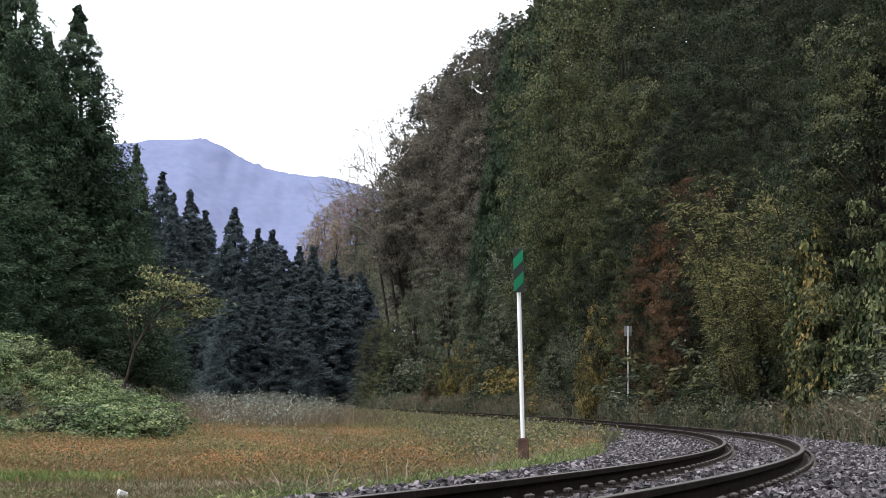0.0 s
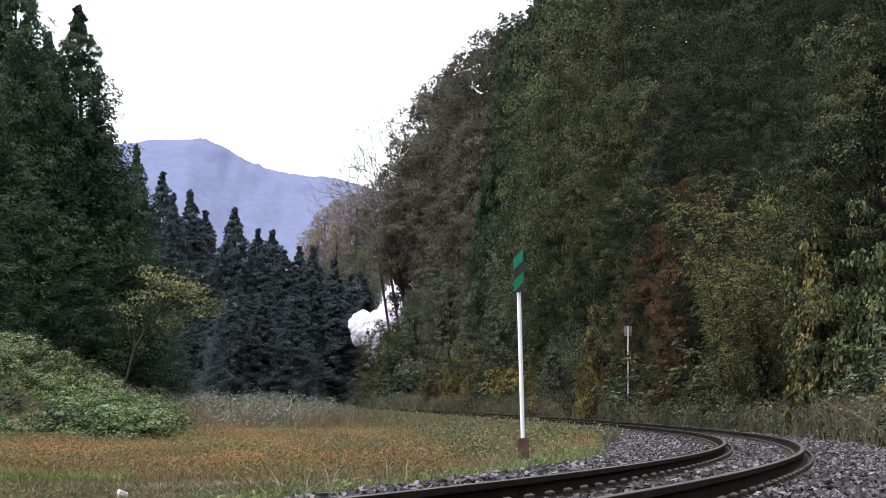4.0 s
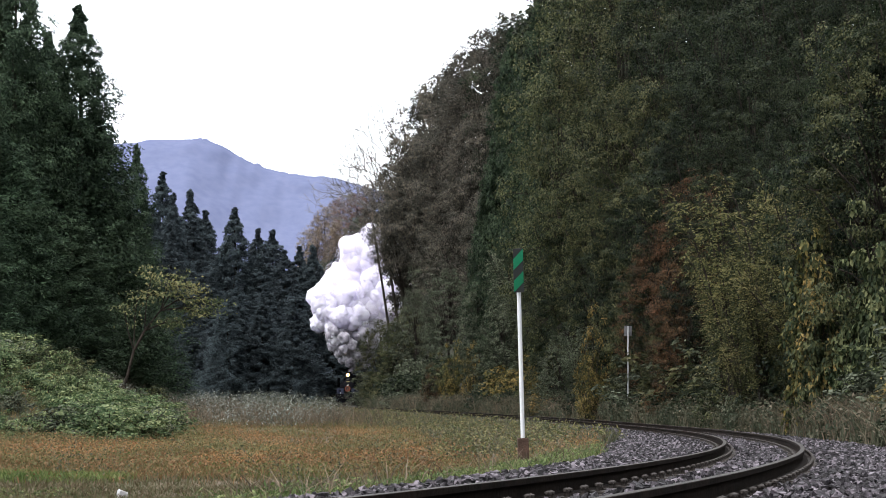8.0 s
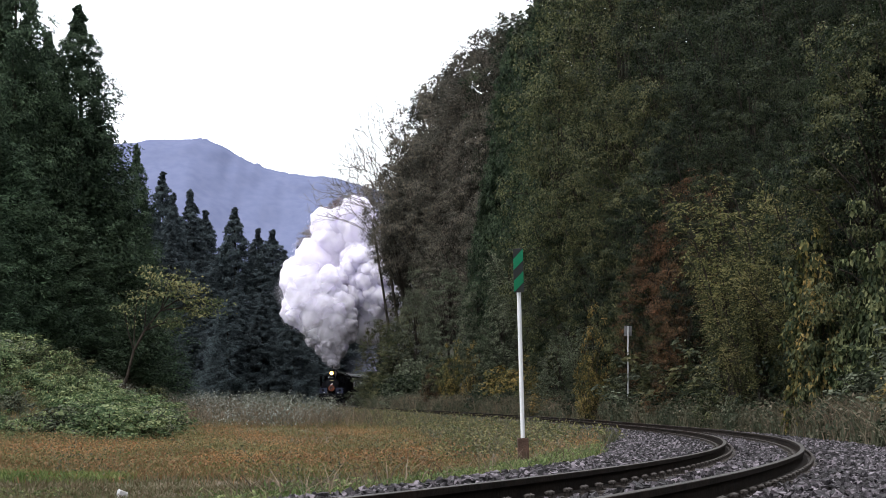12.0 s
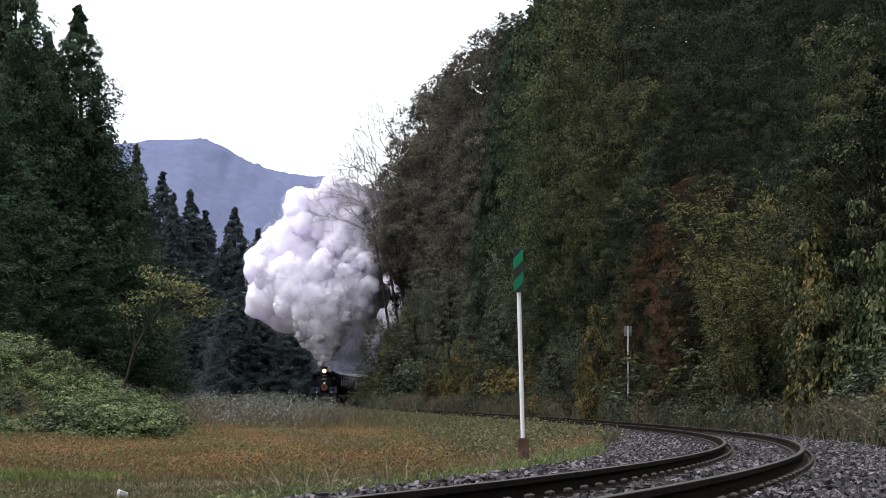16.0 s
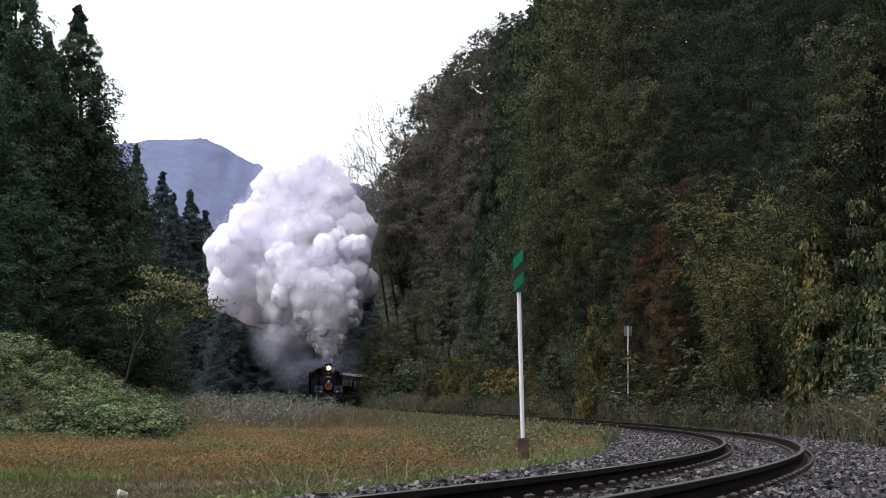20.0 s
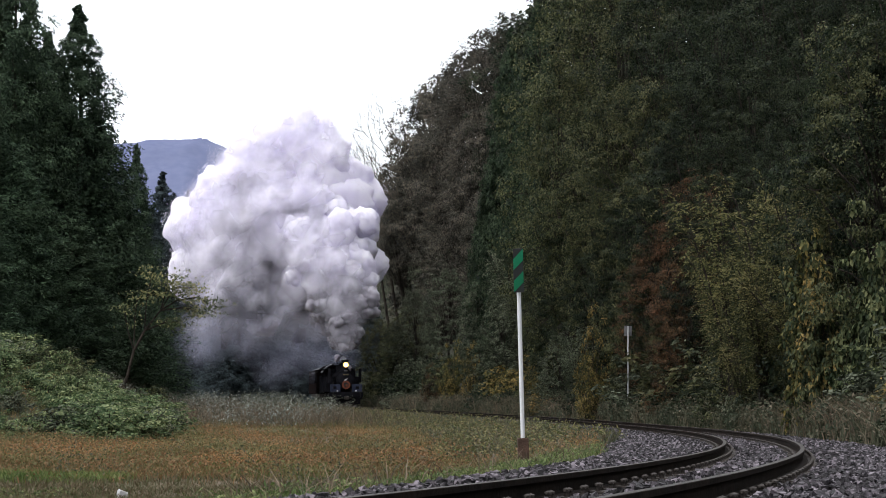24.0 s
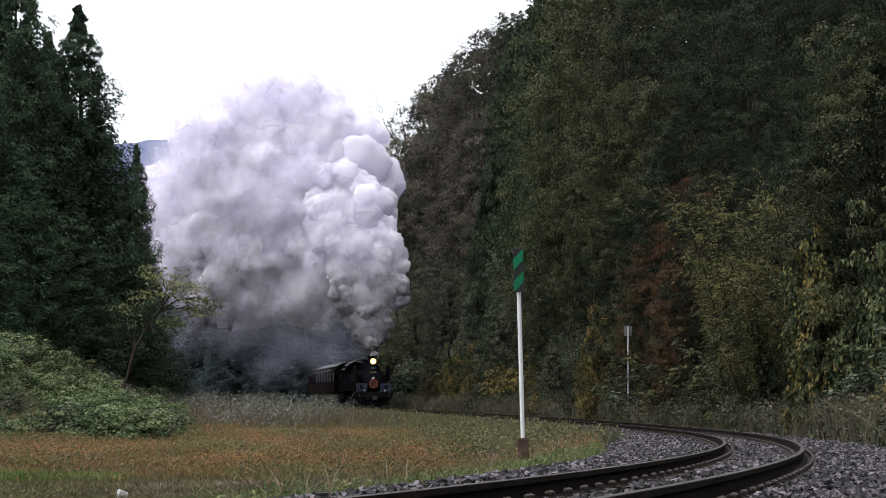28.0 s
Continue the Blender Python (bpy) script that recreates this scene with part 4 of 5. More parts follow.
scatter("green_strip", "bright green grass strip in the meadow", 1800, strip_area, 0.16, 0.02, M["strip"], 8, lean=0.5, clump=3)
herbs("meadow_herbs", "brown seeding herbs in the dry meadow", 5000, meadow_area, 0.4, 0.07, 0.035, M["grass_dry"], 9, per=8)
herbs("rust_herbs", "rust-orange withered herbs in patches of the meadow", 7600, patch_area(7.3, 0.3, 0.1, 46, 120), 0.34, 0.055, 0.024, M["rust"], 41, per=9)
herbs("lime_herbs", "yellow-green leafy herbs in patches of the meadow", 5600, patch_area(2.9, 0.35, 0.13, 48, 120), 0.42, 0.065, 0.026, M["lime"], 42, per=9)
herbs("tall_herbs", "dark seeding stalks standing in the meadow", 500, patch_area(5.1, 0.6, 0.3, 40, 100), 0.75, 0.07, 0.03, M["weed"], 43, per=9)
herbs("low_clover", "low green weeds among the short grass", 1500, patch_area(9.4, 0.5, 0.3, 24, 47), 0.1, 0.05, 0.035, M["grass_green"], 44, per=7)
scatter("yellow_grass", "yellow-green patches of meadow grass", 13000, yellow_area, 0.26, 0.018, M["grass_yellow"], 17, lean=0.5, clump=3)
scatter("brown_grass", "tall brown grass among the reeds", 4000, brown_area, 1.05, 0.024, M["beige"], 18, lean=0.6, clump=3)
herbs("reeds", "silvery green reeds and herbs in the field", 3600, reed_area, 1.35, 0.2, 0.04, M["reed"], 2, per=9)
scatter("verge_weeds", "grey-brown tall weeds along the hill's foot", 9000, verge_area, 0.85, 0.024, M["weed"], 3, clump=3)
herbs("verge_herbs", "dense leafy weeds along the hill's foot", 8000, verge_area, 1.0, 0.15, 0.075, M["weed"], 10, per=9)
scatter("track_grass", "green grass tufts beside the ballast", 2900, track_grass_area, 0.22, 0.011, M["grass_green"], 4, lean=0.6, clump=5)
scatter("edge_grass", "lush green grass along the ballast's edge", 2600, edge_area, 0.24, 0.011, M["lime_bright"], 24, lean=0.55, clump=5)
herbs("edge_herbs", "withered red-brown weeds behind the ballast's edge", 330, dry_edge_area, 0.36, 0.05, 0.018, M["rust"], 25, per=9)
herbs("ballast_weeds", "small green weeds growing in the ballast", 60, weed_area, 0.13, 0.06, 0.03, M["lime_bright"], 26, per=12)
scatter("bank_grass", "dry grass on the railway bank", 12000, far_verge_area, 0.4, 0.022, M["weed"], 5, lean=0.5, clump=3)
herbs("ballast_herbs", "pale green herbs at the ballast's edge", 2300, track_grass_area, 0.2, 0.055, 0.018, M["lime_bright"], 14, per=14)
scatter("dry_tufts", "pale dry grass arching over the ballast's edge", 500, track_grass_area, 0.36, 0.012, M["beige"], 15, lean=0.7, clump=4)
scatter("plume_grass", "beige feathery plume grass at the hill's foot", 5200, plume_area, 1.05, 0.022, M["beige"], 16, lean=0.4, clump=3)
herbs("bank_herbs", "leafy weeds on the railway bank", 6000, far_verge_area, 0.45, 0.1, 0.05, M["lime"], 13, per=7)


# ---- railway track ----
def line_frame(y, d=0.5):
    p = Vector((line_x(y), y, line_z(y)))
    f = Vector((line_x(y + d) - line_x(y - d), 2 * d, line_z(y + d) - line_z(y - d))).normalized()
    r = f.cross(Vector((0, 0, 1))).normalized()
    return p, f, r


track = tagged(new("railway_track"), "single curved railway track on grey ballast", "railway", kind="structure")
HEAD = ((-0.033, -0.002), (-0.026, 0.0), (0.026, 0.0), (0.033, -0.002), (0.033, -0.035), (0.009, -0.05), (0.008, -0.125), (0.063, -0.14), (0.063, -0.153),
        (-0.063, -0.153), (-0.063, -0.14), (-0.008, -0.125), (-0.009, -0.05), (-0.033, -0.035))


def build_rail(off):
    ys = np.concatenate([np.arange(-12, 70, 0.5), np.arange(70, 330, 2.0)])
    vs, fs, ix = [], [], []
    k = len(HEAD)
    for y in ys:
        p, f, r = line_frame(y)
        for a, b in HEAD:
            vs.append(tuple(p + r * (off + a) + Vector((0, 0, b + 0.01 * off))))
    for i in range(len(ys) - 1):
        for j in range(k):
            j2 = (j + 1) % k
            fs.append((i * k + j, i * k + j2, (i + 1) * k + j2, (i + 1) * k + j))
            ix.append(1 if j == 1 else 0)
    raw("rail", vs, fs, None, track, "rust-dark steel rail with a worn bright top", mats=[M["rail"], M["railtop"]], index=ix)


for off in (-0.566, 0.566):
    build_rail(off)


def build_sleepers():
    bm = bmesh.new()
    box(bm, 0, 0, -0.07, 2.1, 0.2, 0.14, 0.012)
    first = part("sleeper", bm, M["sleeper"], track)
    bm = bmesh.new()
    for s in (-1, 1):
        rod(bm, (s * 0.0, 0.05 * s, 0), (0, 0.05 * s, 0.055), 0.016, seg=8)
        ball(bm, (0, 0.05 * s, 0.06), 0.028, 1, (1, 1, 0.7))
    box(bm, 0, 0, 0.01, 0.12, 0.16, 0.02, 0.004)
    clip = part("fastening", bm, M["iron"], first, "dark iron rail fastening with bolts")
    clip.location = (0.69, 0, 0.0)
    spots = (0.69, 0.45, -0.45, -0.69)
    clips = [clip]
    for o in spots[1:]:
        c = new("fastening", clip.data)
        c.parent = first
        c.location = (o, 0, 0)
        c["label"] = clip["label"]
        clips.append(c)
    y = 4.0
    i = 0
    while y < 130:
        p, f, r = line_frame(y)
        m = Matrix.Translation(p - Vector((0, 0, 0.165))) @ Matrix((r, f, r.cross(f))).transposed().to_4x4()
        if i == 0:
            first.matrix_basis = m
        elif y < 60:
            s = copy_thing(first, m)
        else:
            s = new("sleeper", first.data)
            s.parent = track
            s.matrix_basis = m
        y += 0.62 * f.y
        i += 1


build_sleepers()


def build_ballast():
    rng = np.random.default_rng(12)
    protos = []
    corners = np.array([(a, b, c) for a in (-1, 1) for b in (-1, 1) for c in (-1, 1)], float) * 0.72
    sides = np.array([(0, 1, 3), (0, 3, 2), (4, 6, 7), (4, 7, 5), (0, 4, 5), (0, 5, 1), (2, 3, 7), (2, 7, 6), (0, 2, 6), (0, 6, 4), (1, 5, 7), (1, 7, 3)])
    for i in range(14):
        v = corners + rng.uniform(-0.38, 0.38, (8, 3))
        v *= rng.uniform(0.65, 1.25, 3)
        protos.append((v, sides))
    vs, fs, n = [], [], 0
    singles = []
    for i in range(68000):
        y = 7.5 + 72 * rng.random() ** 1.55
        q = rng.uniform(-3.5, 3.9)
        if abs(abs(q) - 0.566) < 0.06:
            continue
        x = line_x(y) + q
        if x / max(y, 0.1) > 0.235 or x / y < -0.235:
            continue
        edge = max(0.0, abs(q) - 2.4)
        z = line_z(y) - 0.185 - 0.4 * edge
        if q > 2.3:
            z = max(z, ground(x, y))
        if abs(q) < 1.3:
            z += 0.02 + 0.012 * math.sin(y * 1.7 + q * 3)
        if abs(abs(q) - 0.566) < 0.2:
            z -= 0.05
        z += rng.uniform(-0.015, 0.02)
        s = rng.uniform(0.015, 0.036)
        v, f = protos[i % 14]
        e = Euler(rng.uniform(0, 6.28, 3))
        if len(singles) < 290 and 10 < y < 21 and 1.0 < q < 2.6:
            singles.append((x, y, z + 0.01, e, s, i % 14))
            continue
        R = np.array(e.to_matrix())
        vs.append(v @ R.T * s + np.array([x, y, z]))
        fs.append(f + n)
        n += len(v)
    root = tagged(new("ballast"), "loose grey crushed-stone ballast along the track", "ballast", kind="structure")
    st = raw("loose_stones", np.concatenate(vs), np.concatenate(fs), M["stone"], root)
    st["kind"] = "stuff"
    meshes = []
    for v, f in protos:
        me = bpy.data.meshes.new("stone")
        me.from_pydata(v.tolist(), [], f.tolist())
        me.materials.append(M["stone_one"])
        meshes.append(me)
    for x, y, z, e, s, k in singles:
        o = new("stone", meshes[k])
        o.parent = root
        o.matrix_basis = Matrix.LocRotScale((x, y, z), e, (s, s, s))
    # the shaped bed under the stones
    bv, bf = [], []
    ys = np.concatenate([np.arange(-8, 80, 1.0), np.arange(80, 320, 4.0)])
    prof = ((-3.5, -0.68), (-2.4, -0.215), (2.4, -0.215), (3.5, -0.55))
    for y in ys:
        for q, dz in prof:
            bv.append((line_x(y) + q, y, line_z(y) + dz))
    for i in range(len(ys) - 1):
        for j in range(3):
            bf.append((i * 4 + j, i * 4 + j + 1, i * 4 + j + 5, i * 4 + j + 4))
    raw("bed", bv, bf, M["bed"], root)


# ---- signs ----
def build_marker():
    root = new("striped_marker_post")
    x, y = 1.15, 30.0
    root.matrix_basis = pose(x, y, 0.2, 0, -1.43, 0)
    bm = bmesh.new()
    box(bm, 0, 0, 0.0, 0.16, 0.16, 0.38, 0.012)
    part("base_block", bm, M["rustbox"], root, "rusty brown square base block")
    bm = bmesh.new()
    rod(bm, (0, 0, 0.15), (0, 0, 2.6), 0.031, seg=20)
    part("pole", bm, M["pole"], root, "white painted steel pole")
    bm = bmesh.new()
    box(bm, 0, -0.055, 2.595, 0.145, 0.012, 0.634, 0.003)
    box(bm, 0, -0.03, 2.595, 0.04, 0.05, 0.5)
    plate = part("plate", bm, M["sign_black"], root, "black plate with green slanting stripes")
    # two slanting green bands
    for zc in (0.155, -0.16):
        w, s, hgt = 0.0705, 0.072, 0.082
        zz = 2.595 + zc
        vs = [(-w, zz - hgt - s), (w, zz - hgt + s), (w, zz + hgt + s), (-w, zz + hgt - s)]
        n = len(vs)
        v3 = [(a, -0.0655, b) for a, b in vs] + [(a, -0.0605, b) for a, b in vs]
        f3 = [tuple(range(n)), tuple(reversed(range(n, 2 * n)))] + [(i, i + n, (i + 1) % n + n, (i + 1) % n) for i in range(n)]
        raw("stripe", v3, f3, M["sign_green"], plate)
    tagged(root, "white pole with a green and black striped plate beside the track", "signal marker")


build_marker()


def build_small_sign():
    x, y = 8.4, 95.0
    root = new("small_trackside_sign")
    g = ground(x, y)
    root.matrix_basis = pose(x, y, g, 0, 0.5, 0)
    t = 4.15 - g
    bm = bmesh.new()
    rod(bm, (0, 0, -0.2), (0, 0, t), 0.035, seg=10)
    part("pole", bm, M["grey_pole"], root, "thin grey pole")
    bm = bmesh.new()
    box(bm, 0, 0.05, t - 0.22, 0.34, 0.02, 0.46, 0.004)
    part("plate", bm, M["grey_sign"], root, "weathered grey square plate")
    tagged(root, "small grey square sign on a thin pole", "sign")


build_small_sign()


def build_bits():
    x, y = -5.05, 33.0
    bm = bmesh.new()
    box(bm, 0, 0, 0.03, 0.16, 0.13, 0.17, 0.025, pose(0, 0, 0, 8, 12, 30))
    for v in bm.verts:
        v.co += Vector((noise.noise(v.co * 9), noise.noise(v.co * 9 + Vector((5, 0, 0))), noise.noise(v.co * 9 + Vector((0, 5, 0))))) * 0.03
    rock = part("rock", bm, M["grey_pole"], None)
    rock.location = (x, y, ground(x, y) + 0.02)
    tagged(rock, "pale angular rock lying in the short grass", "rock")
    x, y = 5.12, 125.0
    bm = bmesh.new()
    rod(bm, (0, 0, -0.3), (0, 0, 4.5 - ground(x, y)), 0.035, seg=8)
    thin = part("thin_post", bm, M["iron"], None)
    thin.location = (x, y, ground(x, y))
    tagged(thin, "thin dark post among the trackside weeds", "post")
    x, y = 10.6, 121.0
    bm = bmesh.new()
    rod(bm, (0, 0, -0.3), (0, 0, 8.5 - ground(x, y)), 0.13, 0.1, seg=12)
    pole = part("wooden_pole", bm, M["bark"], None)
    pole.location = (x, y, ground(x, y))
    tagged(pole, "old dark wooden pole half hidden by climbers", "pole")


build_bits()


# ---- train ----
def wheel_mesh(r, spokes):
    bm = bmesh.new()
    m = Matrix.Rotation(radians(90), 4, "Y")
    seg = 24
    for ra, rb, w in ((r, r * 0.86, 0.12), (r * 0.2, 0.02, 0.16)):
        ring = []
        for s in (-w / 2, w / 2):
            for rr in (ra, rb):
                ring.append([bm.verts.new((s, rr * math.cos(2 * math.pi * i / seg), rr * math.sin(2 * math.pi * i / seg))) for i in range(seg)])
        a, b, c, d = ring
        for i in range(seg):
            j = (i + 1) % seg
            for p, q in ((a, b), (b, d), (d, c), (c, a)):
                bm.faces.new((p[i], p[j], q[j], q[i]))
    for i in range(spokes):
        w = 2 * math.pi * i / spokes
        rod(bm, (0, 0.12 * r * math.cos(w), 0.12 * r * math.sin(w)), (0, 0.9 * r * math.cos(w), 0.9 * r * math.sin(w)), 0.035, seg=6)
    bmesh.ops.recalc_face_normals(bm, faces=bm.faces)
    return bm


ROLLING = []  # wheels with their radius


def add_wheel(parent, x, y, r, spokes=12):
    w = part("wheel", wheel_mesh(r, spokes), M["iron"], parent, "black spoked iron wheel")
    w.location = (x, y, r)
    ROLLING.append((w, r, Vector((x, y, r))))
    return w


def disc(bm, c, r, depth, seg=28):
    rod(bm, (c[0], c[1] - depth / 2, c[2]), (c[0], c[1] + depth / 2, c[2]), r, seg=seg)
    return bm


def build_loco():
    """Tank locomotive: its front looks to -y, rail top at z 0, front beam at y 0."""
    L = new("steam_locomotive")
    K = M["loco"]

    def p(name, bm, mat=K, parent=None, label="", smooth=False):
        return part(name, bm, mat, parent or L, label, smooth)

    p("frame", box(bmesh.new(), 0, 6.0, 0.92, 1.5, 11.4, 0.42, 0.02))
    b = bmesh.new()
    rod(b, (0, 0.95, 2.2), (0, 2.6, 2.2), 0.78, seg=40)
    p("smokebox", b, smooth=False)
    b = bmesh.new()
    rod(b, (0, 2.6, 2.2), (0, 7.2, 2.2), 0.74, seg=40)
    for yy in (3.4, 4.4, 5.6):
        rod(b, (0, yy - 0.03, 2.2), (0, yy + 0.03, 2.2), 0.755, seg=40)
    p("boiler", b)
    b = bmesh.new()
    disc(b, (0, 0.92, 2.2), 0.66, 0.06, 36)
    ball(b, (0, 0.9, 2.2), 0.62, 3, (1, 0.22, 1))
    door = p("smokebox_door", b, smooth=False)
    b = bmesh.new()
    disc(b, (0, 0.74, 2.2), 0.06, 0.1, 12)
    rod(b, (-0.14, 0.7, 2.12), (0.14, 0.7, 2.3), 0.018, seg=6)
    p("door_handle", b, M["whiteish"], door, "bright door handle")
    b = bmesh.new()
    box(b, 0, 0.72, 2.62, 0.5, 0.02, 0.15, 0.004)
    plate = p("number_plate", b, M["sign_black"], door, "black plate with pale bars")
    b = bmesh.new()
    for i in range(5):
        box(b, -0.18 + i * 0.09, 0.703, 2.62, 0.05, 0.006, 0.09)
    b2 = p("plate_bars", b, M["brass"])
    b = bmesh.new()
    box(b, 0, 0.78, 2.93, 0.3, 0.02, 0.1, 0.004)
    p("top_plate", b, M["grey_sign"], None, "small grey plate under the headlamp")
    # chimney with flared lip
    b = bmesh.new()
    rod(b, (0, 1.65, 2.9), (0, 1.65, 3.1), 0.42, 0.3, seg=28)
    rod(b, (0, 1.65, 3.1), (0, 1.65, 3.72), 0.27, 0.25, seg=28)
    rod(b, (0, 1.65, 3.72), (0, 1.65, 3.82), 0.31, 0.31, seg=28)
    p("chimney", b)
    b = bmesh.new()
    rod(b, (0, 3.2, 2.8), (0, 3.2, 3.3), 0.42, seg=26)
    ball(b, (0, 3.2, 3.3), 0.42, 3, (1, 1, 0.75))
    p("steam_dome", b, smooth=False)
    b = bmesh.new()
    box(b, 0, 4.7, 3.12, 0.8, 1.3, 0.7, 0.2)
    p("sand_dome", b)
    b = bmesh.new()
    for s in (-1, 1):
        rod(b, (s * 0.2, 6.2, 2.9), (s * 0.2, 6.2, 3.35), 0.07, seg=10)
    p("safety_valve", b, M["brass"])
    # headlamp
    b = bmesh.new()
    rod(b, (0, 0.72, 3.42), (0, 1.1, 3.42), 0.24, 0.16, seg=26)
    box(b, 0, 1.0, 3.1, 0.12, 0.2, 0.5, 0.02)
    lamp = p("headlamp", b, K)
    b = bmesh.new()
    ball(b, (0, 0.69, 3.42), 0.16, 3, (1, 0.25, 1))
    p("lens", b, M["lamp"], lamp, "glowing warm headlamp lens", True)
    b = bmesh.new()
    disc(b, (0, 0.715, 3.42), 0.21, 0.03, 28)
    p("reflector", b, M["lamp_rim"], lamp, "glowing amber reflector rim")
    # headboard: round, with a plain emblem
    b = bmesh.new()
    disc(b, (0, 0.5, 1.78), 0.34, 0.035, 36)
    hb = p("headboard", b, M["headmark"], None, "round orange headboard with a dark emblem")
    b = bmesh.new()
    disc(b, (0, 0.475, 1.78), 0.2, 0.012, 24)
    p("emblem", b, M["sign_black"], hb, "dark plain emblem")
    b = bmesh.new()
    disc(b, (0.05, 0.466, 1.74), 0.1, 0.01, 16)
    p("emblem_core", b, M["headmark"], hb)
    # front deck, buffer beam and coupler
    p("front_beam", box(bmesh.new(), 0, 0.12, 0.98, 2.72, 0.12, 0.42, 0.012), M["loco"], None, "black front beam")
    for s in (-1, 1):
        p("front_panel", box(bmesh.new(), s * 0.88, 0.5, 1.52, 0.82, 0.1, 0.6, 0.02), M["beam"], None, "blue-grey front panel")
        p("panel_hatch", box(bmesh.new(), s * 0.92, 0.44, 1.55, 0.26, 0.03, 0.2, 0.01), K)
        # smoke deflector
        p("smoke_deflector", box(bmesh.new(), s * 1.26, 1.75, 2.55, 0.02, 2.0, 1.15, 0.004), K, None, "black smoke deflector plate")
        b = bmesh.new()
        rod(b, (s * 0.75, 0.02, 1.28), (s * 0.75, 0.16, 1.28), 0.1, seg=16)
        lampb = p("marker_lamp", b, K)
        b = bmesh.new()
        ball(b, (s * 0.75, 0.01, 1.28), 0.075, 2, (1, 0.4, 1))
        p("marker_lens", b, M["grey_pole"], lampb)
        b = bmesh.new()
        rod(b, (s * 1.1, 0.0, 0.75), (s * 1.1, 0.0, 2.0), 0.018, seg=6)
        p("handrail", b, M["iron"])
        # cylinders, rods, tanks, cab sides
        b = bmesh.new()
        rod(b, (s * 1.1, 1.2, 0.85), (s * 1.1, 2.1, 0.85), 0.33, seg=24)
        p("cylinder", b)
        p("side_tank", box(bmesh.new(), s * 1.08, 5.1, 1.86, 0.62, 3.5, 1.25, 0.04), K, None, "riveted black side tank")
        p("coupling_rod", box(bmesh.new(), s * 0.98, 4.7, 0.72, 0.06, 4.2, 0.1, 0.01), M["iron"])
        p("running_board", box(bmesh.new(), s * 1.1, 2.6, 1.26, 0.5, 3.6, 0.05))
        b = bmesh.new()
        box(b, s * 1.33, 7.7, 1.75, 0.05, 1.9, 1.05)
        box(b, s * 1.33, 7.0, 2.65, 0.05, 0.5, 0.8)
        box(b, s * 1.33, 8.4, 2.65, 0.05, 0.5, 0.8)
        box(b, s * 1.33, 7.7, 3.1, 0.05, 1.9, 0.14)
        p("cab_side", b)
        b = bmesh.new()
        disc(b, (s * 0.8, 6.73, 2.72), 0.2, 0.02, 20)
        p("cab_window", b, M["glass"])
    b = bmesh.new()
    box(b, 0, 6.78, 2.5, 2.6, 0.06, 1.3)
    p("cab_front", b)
    p("cab_back", box(bmesh.new(), 0, 8.62, 2.3, 2.6, 0.06, 1.7))
    b = bmesh.new()
    for i in range(9):
        a0, a1 = radians(-58 + i * 12.9), radians(-58 + (i + 1) * 12.9)
        vsr = [b.verts.new((1.66 * math.sin(a), yy, 2.0 + 1.62 * math.cos(a) + dz)) for dz in (0, 0.05) for yy in (6.5, 8.9) for a in (a0, a1)]
        b.faces.new((vsr[0], vsr[1], vsr[3], vsr[2]))
        b.faces.new((vsr[4], vsr[6], vsr[7], vsr[5]))
        b.faces.new((vsr[0], vsr[4], vsr[5], vsr[1]))
        b.faces.new((vsr[2], vsr[3], vsr[7], vsr[6]))
    p("cab_roof", b, M["roof"], None, "curved sooty cab roof")
    b = bmesh.new()
    box(b, 0, 10.2, 1.85, 2.5, 3.1, 1.5, 0.04)
    p("bunker", b)
    b = bmesh.new()
    ball(b, (0, 10.1, 2.55), 1.0, 3, (1.1, 1.35, 0.42))
    p("coal", b, M["sign_black"])
    b = bmesh.new()
    box(b, 0, 0.0, 0.72, 0.34, 0.5, 0.3, 0.04)
    p("coupler", b, M["iron"])
    p("snow_guard", box(bmesh.new(), 0, 0.4, 0.42, 2.3, 0.06, 0.45, 0.01))
    for s in (-1, 1):
        for y, r in ((2.9, 0.76), (4.7, 0.76), (6.5, 0.76)):
            add_wheel(L, s * 0.6, y, r, 14)
        for y in (1.0, 9.3, 10.9):
            add_wheel(L, s * 0.6, y, 0.43, 9)
    return tagged(L, "black steam tank locomotive with a lit headlamp and round headboard", "locomotive")


